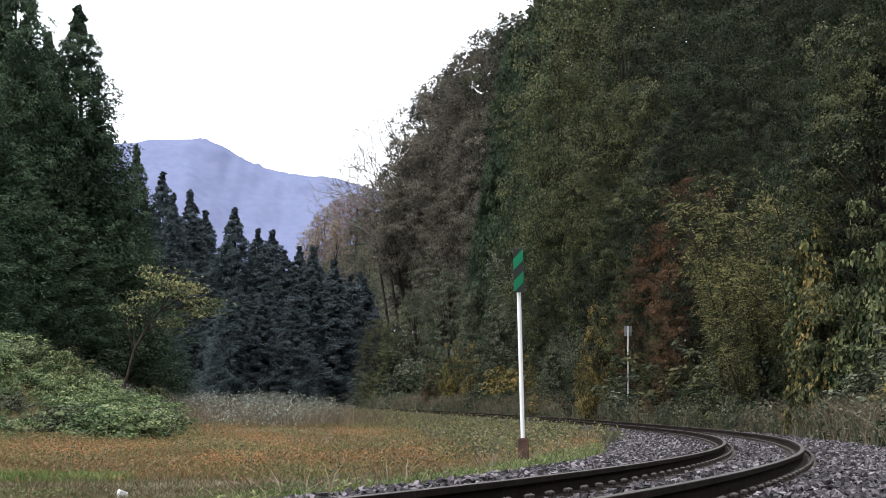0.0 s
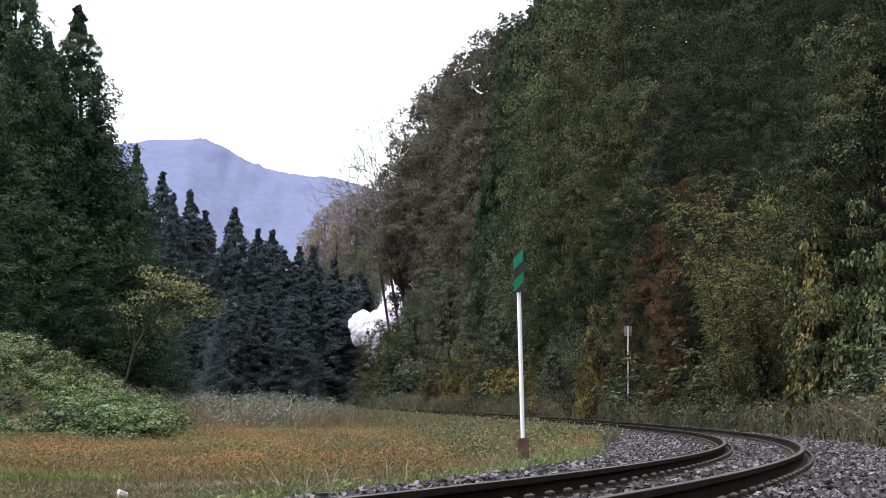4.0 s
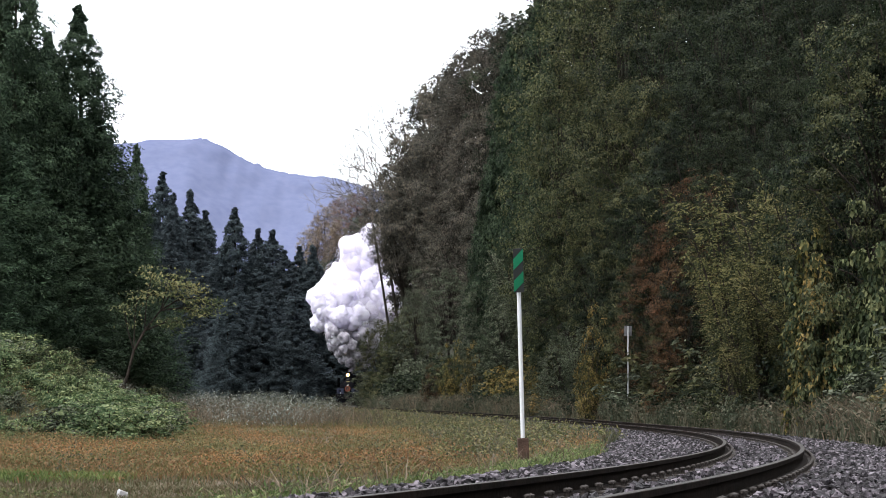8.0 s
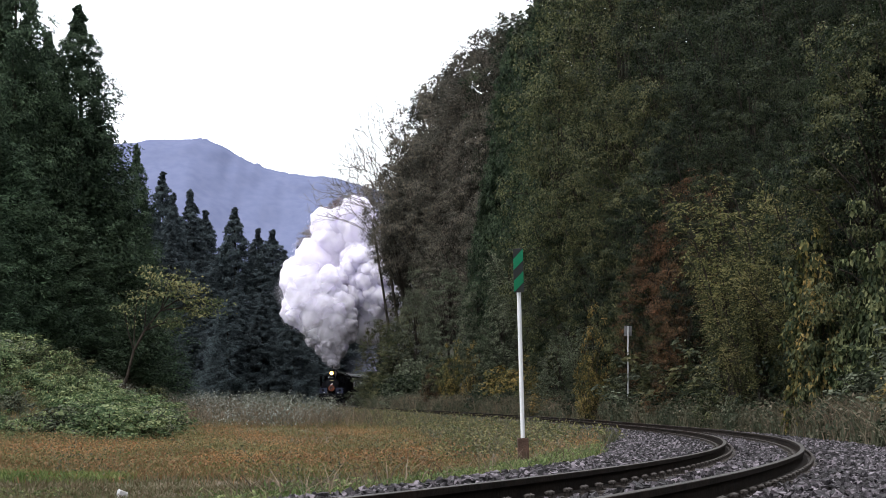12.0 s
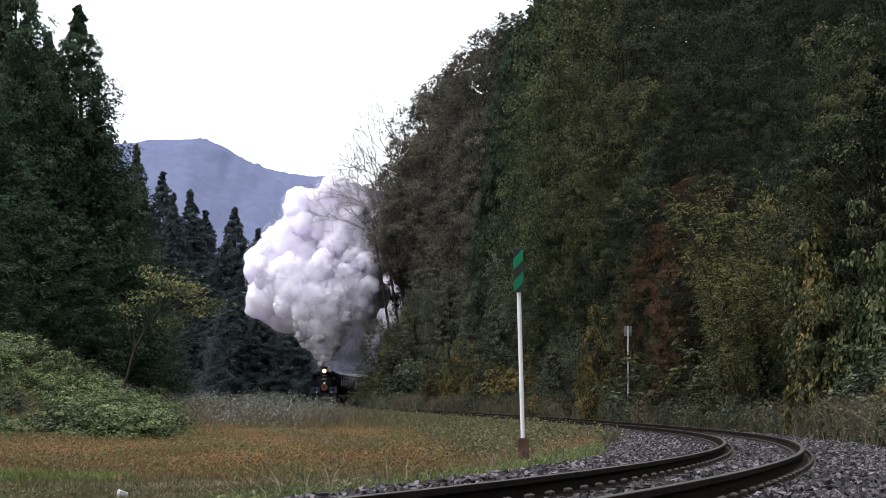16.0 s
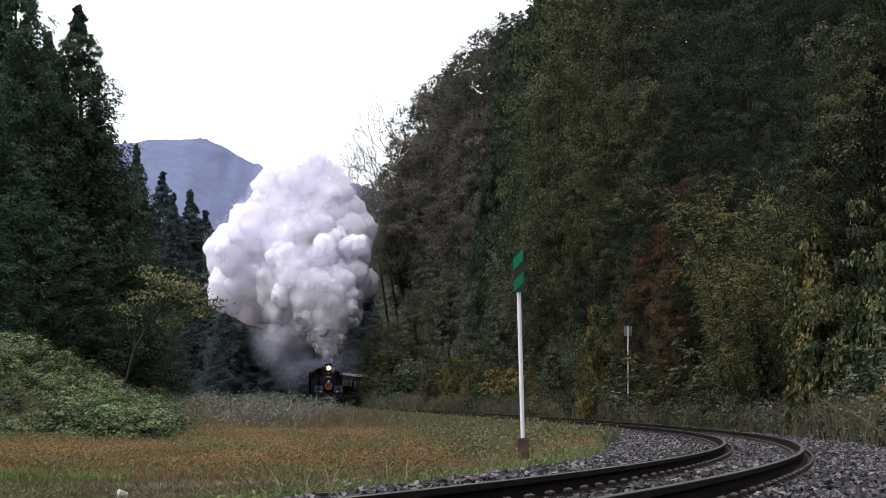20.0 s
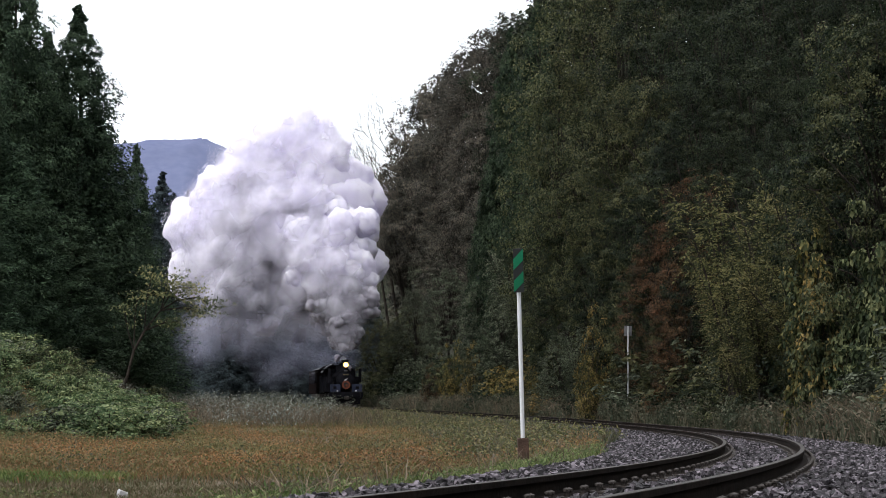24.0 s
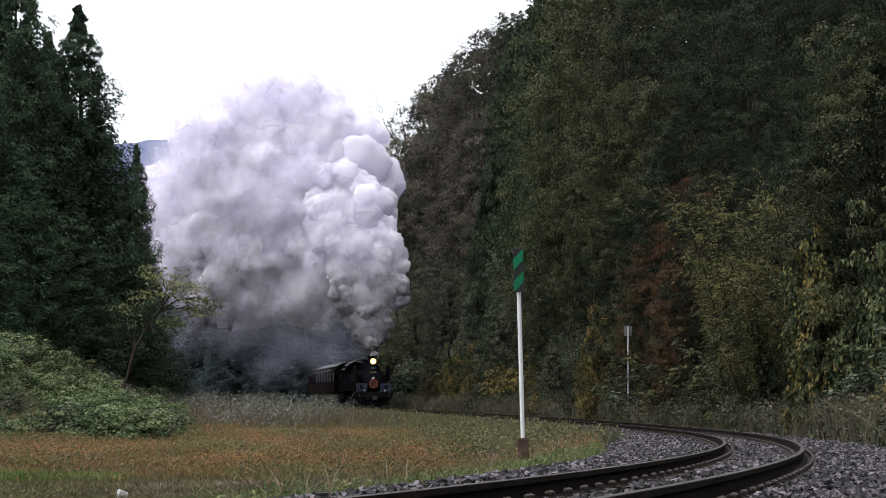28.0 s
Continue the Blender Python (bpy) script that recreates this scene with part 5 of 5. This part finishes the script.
def build_coach():
    """Brown old coach: front end at y 0, 19.5 m long."""
    C = new("passenger_coach")
    ln, hw = 19.4, 1.4

    def p(name, bm, mat, parent=None, label="", smooth=False):
        return part(name, bm, mat, parent or C, label, smooth)

    b = bmesh.new()
    for s in (-1, 1):
        box(b, s * hw, ln / 2, 1.55, 0.06, ln, 0.92)
        box(b, s * hw, ln / 2, 2.98, 0.06, ln, 0.42)
        for i in range(8):
            box(b, s * hw, 0.25 + i * (ln - 0.5) / 7, 2.39, 0.06, 0.3, 0.78)
        box(b, s * (hw + 0.02), ln / 2, 1.98, 0.04, ln, 0.06)
    for y in (0.0, ln):
        box(b, 0, y, 2.13, 2 * hw, 0.06, 2.1)
        box(b, 0, y + (0.05 if y else -0.05), 2.05, 0.8, 0.08, 1.9)
    p("body", b, M["coach"], None, "brown coach body")
    b = bmesh.new()
    n = 10
    prof = [(1.5 * math.sin(radians(-75 + 150 * i / n)), 2.92 + 0.92 * (math.cos(radians(-75 + 150 * i / n)) - math.cos(radians(75)))) for i in range(n + 1)]
    rows = [[b.verts.new((x, y, z)) for x, z in prof] for y in (-0.1, ln + 0.1)]
    low = [[b.verts.new((x * 0.97, y, z - 0.05)) for x, z in prof] for y in (-0.1, ln + 0.1)]
    for i in range(n):
        b.faces.new((rows[0][i], rows[0][i + 1], rows[1][i + 1], rows[1][i]))
        b.faces.new((low[0][i + 1], low[0][i], low[1][i], low[1][i + 1]))
        for k in (0, 1):
            b.faces.new((rows[k][i], rows[k][i + 1], low[k][i + 1], low[k][i]))
    bmesh.ops.recalc_face_normals(b, faces=b.faces)
    p("roof", b, M["roof"], None, "sooty grey curved roof")
    for i in range(8):
        b = bmesh.new()
        rod(b, (0, 1.6 + i * 2.3, 3.55), (0, 1.6 + i * 2.3, 3.74), 0.2, 0.16, seg=12)
        p("roof_vent", b, M["roof"])
    for s in (-1, 1):
        for i in range(7):
            b = bmesh.new()
            y = 0.25 + (i + 0.5) * (ln - 0.5) / 7
            box(b, s * (hw - 0.02), y, 2.39, 0.02, (ln - 0.5) / 7 - 0.29, 0.78)
            p("window", b, M["glass"])
    p("underframe", box(bmesh.new(), 0, ln / 2, 0.92, 2.3, ln - 0.4, 0.3), M["iron"])
    p("equipment_box", box(bmesh.new(), 0, ln / 2, 0.6, 2.1, 3.0, 0.4, 0.03), M["iron"])
    for y0 in (3.0, ln - 3.0):
        p("bogie_frame", box(bmesh.new(), 0, y0, 0.5, 2.0, 3.2, 0.3, 0.03), M["iron"])
        for dy in (-1.1, 1.1):
            for s in (-1, 1):
                add_wheel(C, s * 0.6, y0 + dy, 0.43, 8)
    return tagged(C, "old dark brown passenger coach with a sooty roof", "railway coach", "coaches of the train")


loco = build_loco()
coach = build_coach()
coaches = [coach]
for i in range(2):
    first_wheels = [w for w, r, c in ROLLING if w.parent is coach]
    c2 = copy_thing(coach, Matrix())
    coaches.append(c2)
    ROLLING.extend((w, 0.43, w.location.copy()) for w in c2.children if w.name.startswith("wheel"))

# distance along the line, from y = 0
STEP = 0.5
ARC_Y = [i * STEP for i in range(int(400 / STEP))]
ARC_S = [0.0]
for i in range(1, len(ARC_Y)):
    ARC_S.append(ARC_S[-1] + math.hypot(STEP, line_x(ARC_Y[i]) - line_x(ARC_Y[i - 1])))


def at_arc(s):
    y = float(np.interp(s, ARC_S, ARC_Y))
    return Vector((line_x(y), y, line_z(y)))


TIMES = (0, 6, 9, 12, 14.5, 16.5, 18, 21.5, 25, 28)
NORTHING = (288, 257.5, 242.5, 228.5, 216.5, 207.5, 199.5, 181.5, 165.5, 152.8)


def front_arc(t):
    """Place of the locomotive's front along the line at t seconds (smooth through the timings)."""
    ys = NORTHING
    i = max(0, min(len(TIMES) - 2, sum(1 for k in TIMES if k <= t) - 1))
    sl = [(ys[j + 1] - ys[j]) / (TIMES[j + 1] - TIMES[j]) for j in range(len(TIMES) - 1)]
    tang = [sl[0]] + [(sl[j - 1] + sl[j]) / 2 for j in range(1, len(sl))] + [sl[-1]]
    h = TIMES[i + 1] - TIMES[i]
    f = (t - TIMES[i]) / h
    y = ((2 * f ** 3 - 3 * f * f + 1) * ys[i] + (f ** 3 - 2 * f * f + f) * h * tang[i] + (3 * f * f - 2 * f ** 3) * ys[i + 1] + (f ** 3 - f * f) * h * tang[i + 1])
    return float(np.interp(y, ARC_Y, ARC_S))


def vehicle_pose(s, a, b):
    """Front reference at arc s, running on points a and b behind it."""
    p, q = at_arc(s + a), at_arc(s + b)
    f = (q - p).normalized()
    r = f.cross(Vector((0, 0, 1))).normalized()
    u = r.cross(f)
    o = p - f * a
    return Matrix.Translation(o) @ Matrix((r, f, u)).transposed().to_4x4()


OFFSETS = (12.9, 33.0, 53.1)


def stack_top(t):
    return vehicle_pose(front_arc(t), 2.9, 6.5) @ Vector((0, 1.65, 3.8))


# ---- smoke: rigid billows that roll and drift ----
def billow_shape(seed, sub, lumps=30, small=230, base=0.66):
    """A cauliflower lump: the hull of many overlapping spheres, in two sizes."""
    rng = np.random.default_rng(seed)
    bm = bmesh.new()
    bmesh.ops.create_icosphere(bm, subdivisions=sub, radius=1.0)
    v = unit(np.array([q.co[:] for q in bm.verts]))
    f = [tuple(q.index for q in x.verts) for x in bm.faces]
    bm.free()

    def hull(c, r, base):
        dot = v @ c.T
        inside = r[None, :] ** 2 - (c ** 2).sum(1)[None, :] + dot ** 2
        far = np.where((inside > 0) & (dot > 0), dot + np.sqrt(np.maximum(inside, 0)), 0)
        return np.maximum(base, far.max(1))

    d = unit(rng.normal(0, 1, (lumps, 3)))
    rad = hull(d * rng.uniform(0.42, 0.68, (lumps, 1)), rng.uniform(0.26, 0.44, lumps), np.full(len(v), base))
    pick = rng.integers(0, len(v), small)
    rad = hull(v[pick] * (rad[pick] * rng.uniform(0.86, 0.97, small))[:, None], rng.uniform(0.09, 0.17, small), rad)
    return v * rad[:, None], f


def grains(n, spread, size, seed, shell=None):
    """Tiny loose specks of smoke, dense in the middle or near a shell, so that edges dissolve."""
    rng = np.random.default_rng(seed)
    if shell is None:
        c = rng.normal(0, spread, (n, 3)) * np.array([1.0, 1.0, 0.8])
        c += 0.2 * np.sin(c[:, [1, 2, 0]] * 4 + seed)
    else:
        d = unit(rng.normal(0, 1, (n, 3)))
        lump = np.array([noise.noise(Vector(q * 2.0) + Vector((seed, 0, 0))) for q in d]) * 0.22
        c = d * (shell + lump + rng.normal(0, spread, n))[:, None]
    v = np.repeat(c, 3, 0) + rng.normal(0, size, (3 * n, 3))
    return v, np.arange(3 * n).reshape(n, 3)


def smoke_mesh(name, mat, core=None, halo=None):
    vs, fs = [], []
    if core:
        vs.extend(core[0].tolist())
        fs.extend(core[1])
    if halo:
        o = len(vs)
        vs.extend(halo[0].tolist())
        fs.extend((halo[1] + o).tolist())
    me = bpy.data.meshes.new(name)
    me.from_pydata(vs, [], fs)
    me.materials.append(mat)
    me.polygons.foreach_set("use_smooth", [True] * len(fs))
    return me


PUFFS = {
    "white": [smoke_mesh("billow", M["white_smoke"], billow_shape(i, 4), grains(500, 0.06, 0.014, i, 0.9)) for i in range(6)],
    "old": [smoke_mesh("billow", M["old_smoke"], billow_shape(10 + i, 4, 34, 110, 0.82), grains(3000, 0.06, 0.011, 10 + i, 0.93)) for i in range(5)],
    "grey": [smoke_mesh("billow", M["grey_smoke"], billow_shape(30 + i, 4, 26, 120), grains(500, 0.1, 0.03, 30 + i, 0.92)) for i in range(4)],
    "small": [smoke_mesh("billow", M["white_smoke"], billow_shape(20 + i, 3, 16, 60), grains(500, 0.1, 0.03, 20 + i, 0.92)) for i in range(4)],
    "thin": [smoke_mesh("wisp", M["old_smoke"], None, grains(3800, 0.4, 0.012, 40 + i)) for i in range(3)],
}


def veil_mesh(seed, mat):
    """A wavy sheet of thin smoke whose density fades to nothing at its rim."""
    nx, nz = 18, 14
    o = Vector((seed * 5.1, seed * 2.3, 0))
    vs, fs = [], []
    for i in range(nx):
        for j in range(nz):
            a, b = 2 * i / (nx - 1) - 1, 2 * j / (nz - 1) - 1
            vs.append((a, 0.22 * noise.noise(Vector((a * 1.3, b * 1.3, 0)) + o), b))
    for i in range(nx - 1):
        for j in range(nz - 1):
            k = i * nz + j
            fs.append((k, k + nz, k + nz + 1, k + 1))
    me = bpy.data.meshes.new("wisp")
    me.from_pydata(vs, [], fs)
    me.materials.append(mat)
    me.polygons.foreach_set("use_smooth", [True] * len(fs))
    return me


PUFFS["veil"] = [veil_mesh(i, M["veil"]) for i in range(6)]
PUFFS["low"] = [veil_mesh(10 + i, M["low_veil"]) for i in range(4)]
PUFFS["skirt"] = [veil_mesh(40 + i, M["skirt_veil"]) for i in range(4)]
PUFFS["column"] = [veil_mesh(20 + i, M["column_veil"]) for i in range(4)]
PUFFS["ash"] = [veil_mesh(30 + i, M["grey_veil"]) for i in range(3)]
plume = tagged(new("smoke_plume"), "thick white and grey billowing smoke from the locomotive's chimney", "smoke")


def plume_puffs():
    """(object, offset at the end in the plume, lag, roll axis, roll speed, first angle) of the lasting billows."""
    rnd = random.Random(21)
    out = []

    def add(mesh, name, off, r, lag, label=""):
        ob = new(name, mesh)
        ob.parent = plume
        if label:
            ob["label"] = label
        ob["kind"] = "stuff"
        ob.scale = (r, r, r)
        out.append((ob, Vector(off), lag, Vector((rnd.uniform(-1, 1), rnd.uniform(-0.4, 0.4), rnd.uniform(-1, 1))).normalized(), *((rnd.uniform(4, 9), rnd.uniform(0, 360)) if name != "veil" else (rnd.uniform(0.3, 1.0), rnd.uniform(-25, 10)))))

    # column above the chimney
    for i in range(132):
        k = (i + rnd.random()) / 132
        h = 0.75 + 10.8 * k
        wide = 0.3 + 3.2 * min(1, 2.9 * k) ** 0.8
        w = rnd.uniform(0, 6.28)
        rr = wide * math.sqrt(rnd.random())
        r = 0.5 + 1.05 * min(1, 1.5 * k) * rnd.uniform(0.55, 1.1)
        add(rnd.choice(PUFFS["grey"] if h < 3.4 + rnd.random() * 2.6 else PUFFS["white"]), "billow", (rr * math.cos(w) * 0.9 - 2.3 * k, rr * math.sin(w) * 0.7 + 0.6 + 2.5 * k, h), r, 0.0)
    # thin smoke round the column, grey at its foot
    for h, x, r in ((0.9, 0.0, 1.0), (1.6, -0.1, 1.45), (2.5, -0.3, 1.8), (3.6, 0.2, 2.0)):
        add(rnd.choice(PUFFS["ash"]), "veil", (x, -0.9, h), r, 0.0, "grey coal smoke at the column's foot")
    for h, x, r in ((4.6, -0.5, 2.3), (6.4, 0.5, 2.4), (6.8, -2.2, 2.6), (8.8, -0.8, 2.8), (9.4, -3.6, 2.8), (11.2, -2.4, 2.8)):
        add(rnd.choice(PUFFS["column"]), "veil", (x, -2.2, h), r, 0.0, "thin veil of fresh white smoke")
    # the body: old smoke that spreads to the west
    for i in range(10):
        for j in range(7):
            u = (i + rnd.uniform(0, 1)) / 10
            hi = 21.2 - 8.5 * (max(0.0, u - 0.6) / 0.4) ** 1.5 - 6.5 * max(0.0, 0.3 - u) / 0.3
            lo = 4.2 - 1.4 * min(1.0, u * 2) + 2.6 * max(0.0, u - 0.75) / 0.25
            h = lo + (hi - lo) * (j + rnd.uniform(0, 1)) / 7
            x = 1.0 - 16.0 * u
            if x > -2 and h < 5.5:
                continue
            add(rnd.choice(PUFFS["white"] if u < 0.42 and h < 13.5 else PUFFS["old"]), "billow", (x, 4.5 + rnd.uniform(0, 4), h), rnd.choice((1.6, 2.0, 2.4, 2.8, 3.1)) if u > 0.12 else 1.8, u)
    # smaller heads on the near face of the body
    for i in range(46):
        u = 0.02 + 0.42 * rnd.random()
        h = rnd.uniform(7.5, 14.0) if u > 0.1 else rnd.uniform(8.5, 12.0)
        add(rnd.choice(PUFFS["white"]), "billow", (1.0 - 16.0 * u, 2.6 + rnd.uniform(0, 1.6), h), rnd.uniform(0.9, 1.6), u)
    # specks over the old smoke, then thin sheets under and round the body
    for i in range(44):
        u = 0.3 + 0.7 * rnd.random()
        h = rnd.uniform(6, 17.5 - 3 * max(0.0, u - 0.8) / 0.2)
        add(rnd.choice(PUFFS["thin"]), "wisp", (1.0 - 16.0 * u, rnd.uniform(3.0, 6.0), h), rnd.uniform(1.6, 2.4), u, "thin translucent wisp of smoke")
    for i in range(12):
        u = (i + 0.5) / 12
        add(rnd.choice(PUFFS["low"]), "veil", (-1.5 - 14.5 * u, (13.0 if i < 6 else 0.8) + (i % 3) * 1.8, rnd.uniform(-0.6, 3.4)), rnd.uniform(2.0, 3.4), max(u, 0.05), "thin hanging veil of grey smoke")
    for i in range(7):
        u = 0.34 + 0.66 * (i + 0.5) / 7
        add(rnd.choice(PUFFS["veil"]), "veil", (1.0 - 16.6 * u, 1.2 + (i % 2) * 0.9, 4.4 + 0.9 * (i % 2)), rnd.uniform(2.0, 2.8), u, "thin drifting veil of smoke")
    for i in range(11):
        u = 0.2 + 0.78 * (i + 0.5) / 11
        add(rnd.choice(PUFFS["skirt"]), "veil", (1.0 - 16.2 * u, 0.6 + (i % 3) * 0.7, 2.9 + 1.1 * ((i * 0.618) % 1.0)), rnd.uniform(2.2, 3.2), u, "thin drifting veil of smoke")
    for i in range(10):
        u = 0.15 + 0.85 * (i + 0.5) / 10
        add(rnd.choice(PUFFS["veil"]), "veil", (1.0 - 16.6 * u, 2.5 + (i % 2) * 2.5, 19.4 - 7.0 * (max(0.0, u - 0.6) / 0.4) ** 1.5), rnd.uniform(2.4, 3.4), u, "thin drifting veil of smoke")
    for i in range(16):
        u = 0.32 + 0.7 * ((i * 0.618) % 1.0)
        add(rnd.choice(PUFFS["veil"]), "veil", (1.0 - 16.5 * u, 0.5 + (i % 3) * 0.8, 5.5 + 10.5 * (i + 0.5) / 16), rnd.uniform(2.6, 3.8), u, "thin drifting veil of smoke")
    return out


SPREAD_T = (0, 3, 6, 8, 11, 14.5, 17, 21, 25, 28)
SPREAD_W = (0.0, 0.02, 0.09, 0.16, 0.26, 0.36, 0.49, 0.67, 0.9, 1.0)


def plume_place(off, lag, t, veil=False):
    """Where a billow of the plume is at t: it rides with the chimney, spreading west as it ages."""
    w = float(np.interp(t, SPREAD_T, SPREAD_W))
    east_edge = float(np.interp(t, (0, 6, 9, 15, 19, 25, 28), (3.5, 3.0, 5.0, 4.5, 2.0, 0.6, 0.0)))
    u = max(0.0, min(1.0, (1.0 - off.x) / 16.0))
    side = off.x if lag == 0.0 else 1.0 + east_edge - (17.2 * w + east_edge) * u
    if lag == 0.0:
        side *= 0.55 + 0.45 * sstep(2, 12, t)
    k = float(np.interp(t, (0, 3, 6, 8, 11, 20, 24, 28), (0.35, 0.42, 0.5, 0.76, 0.84, 0.86, 0.94, 0.98)))
    up = off.z if off.z < 3.0 else 3.0 + (off.z - 3.0) * k
    if lag > 0.0 and off.z > 3.6:
        # the younger plume tapers to its foot and rounds off at its far shoulder
        young = 1 - sstep(23.5, 28, t)
        up += young * (1.9 * u * max(0.0, 1 - (off.z - 3.7) / 9) - 3.2 * max(0.0, (u - 0.5) / 0.5) * max(0.0, (off.z - 10) / 8) + 0.9 * math.sin(off.x * 1.1))
    back = off.y + 5 * lag * (1 - t / 28)
    east = (1.5 + 3.0 * lag) * max(0.0, 1 - t / 7.0)
    if veil:
        # the oldest haze still hangs behind the hill while the train is there
        late = 1 - sstep(4 + 8 * lag, 12 + 15 * lag, t)
        east, back = east + (4 + 14 * lag) * late, back + (8 + 26 * lag) * late
    return stack_top(t) + Vector((side + east, back, up + 0.02 * t))


LASTING = plume_puffs()
FRESH = []
_r = random.Random(33)
for i in range(130):
    te = -1.5 + 29.0 * i / 130
    r = _r.uniform(0.27, 0.42)
    ob = new("billow", _r.choice(PUFFS["grey"] if i % 4 else PUFFS["small"]))
    ob.parent = plume
    ob["kind"] = "stuff"
    ob.scale = (r, r, r)
    FRESH.append((ob, te, Vector((_r.uniform(-1.25, 1.05), _r.uniform(-0.7, 1.0), 0)), _r.uniform(1.2, 5.0)))


def fresh_place(te, drift, top, t):
    """A young billow: inside the smokebox, out of the chimney, up into the column."""
    age = t - te
    base = stack_top(t)
    if age <= 0:
        return base + Vector((0, 0.1, -1.55))
    k = 1 - math.exp(-age / 0.9)
    return base + Vector((drift.x * k, drift.y * k + 0.15 + 1.3 * k, -1.55 + (top + 1.55) * k))


def motions():
    n = 140
    ts = [28.0 * i / n for i in range(n + 1)]
    tc = [28.0 * i / 56 for i in range(57)]
    walk(loco, [(t, vehicle_pose(front_arc(t), 2.9, 6.5)) for t in tc])
    for c, o in zip(coaches, OFFSETS):
        walk(c, [(t, vehicle_pose(front_arc(t) + o, 3.0, 16.4)) for t in tc])
    s0 = front_arc(0)
    for w, r, at in ROLLING:
        walk(w, [(t, Matrix.Translation(at) @ Matrix.Rotation((s0 - front_arc(t)) / r, 4, "X")) for t in ts])
    for ob, off, lag, axis, speed, a0 in LASTING:
        walk(ob, [(t, Matrix.Translation(plume_place(off, lag, t, ob.name.startswith("veil"))) @ Matrix.Rotation(radians(a0 + speed * t), 4, axis)) for t in [i for i in range(0, 29)]])
    for ob, te, drift, top in FRESH:
        rows = sorted({0.0, 28.0, *[t * 1.0 for t in range(0, 29)], *[round(te + d, 2) for d in (0.0, 0.3, 0.7, 1.2, 1.8, 2.6) if 0 < te + d < 28]})
        walk(ob, [(t, Matrix.Translation(fresh_place(te, drift, top, t)) @ Matrix.Rotation(radians(20 * t), 4, Vector((drift.x, 1, 0.3)).normalized())) for t in rows])


build_ballast()
motions()
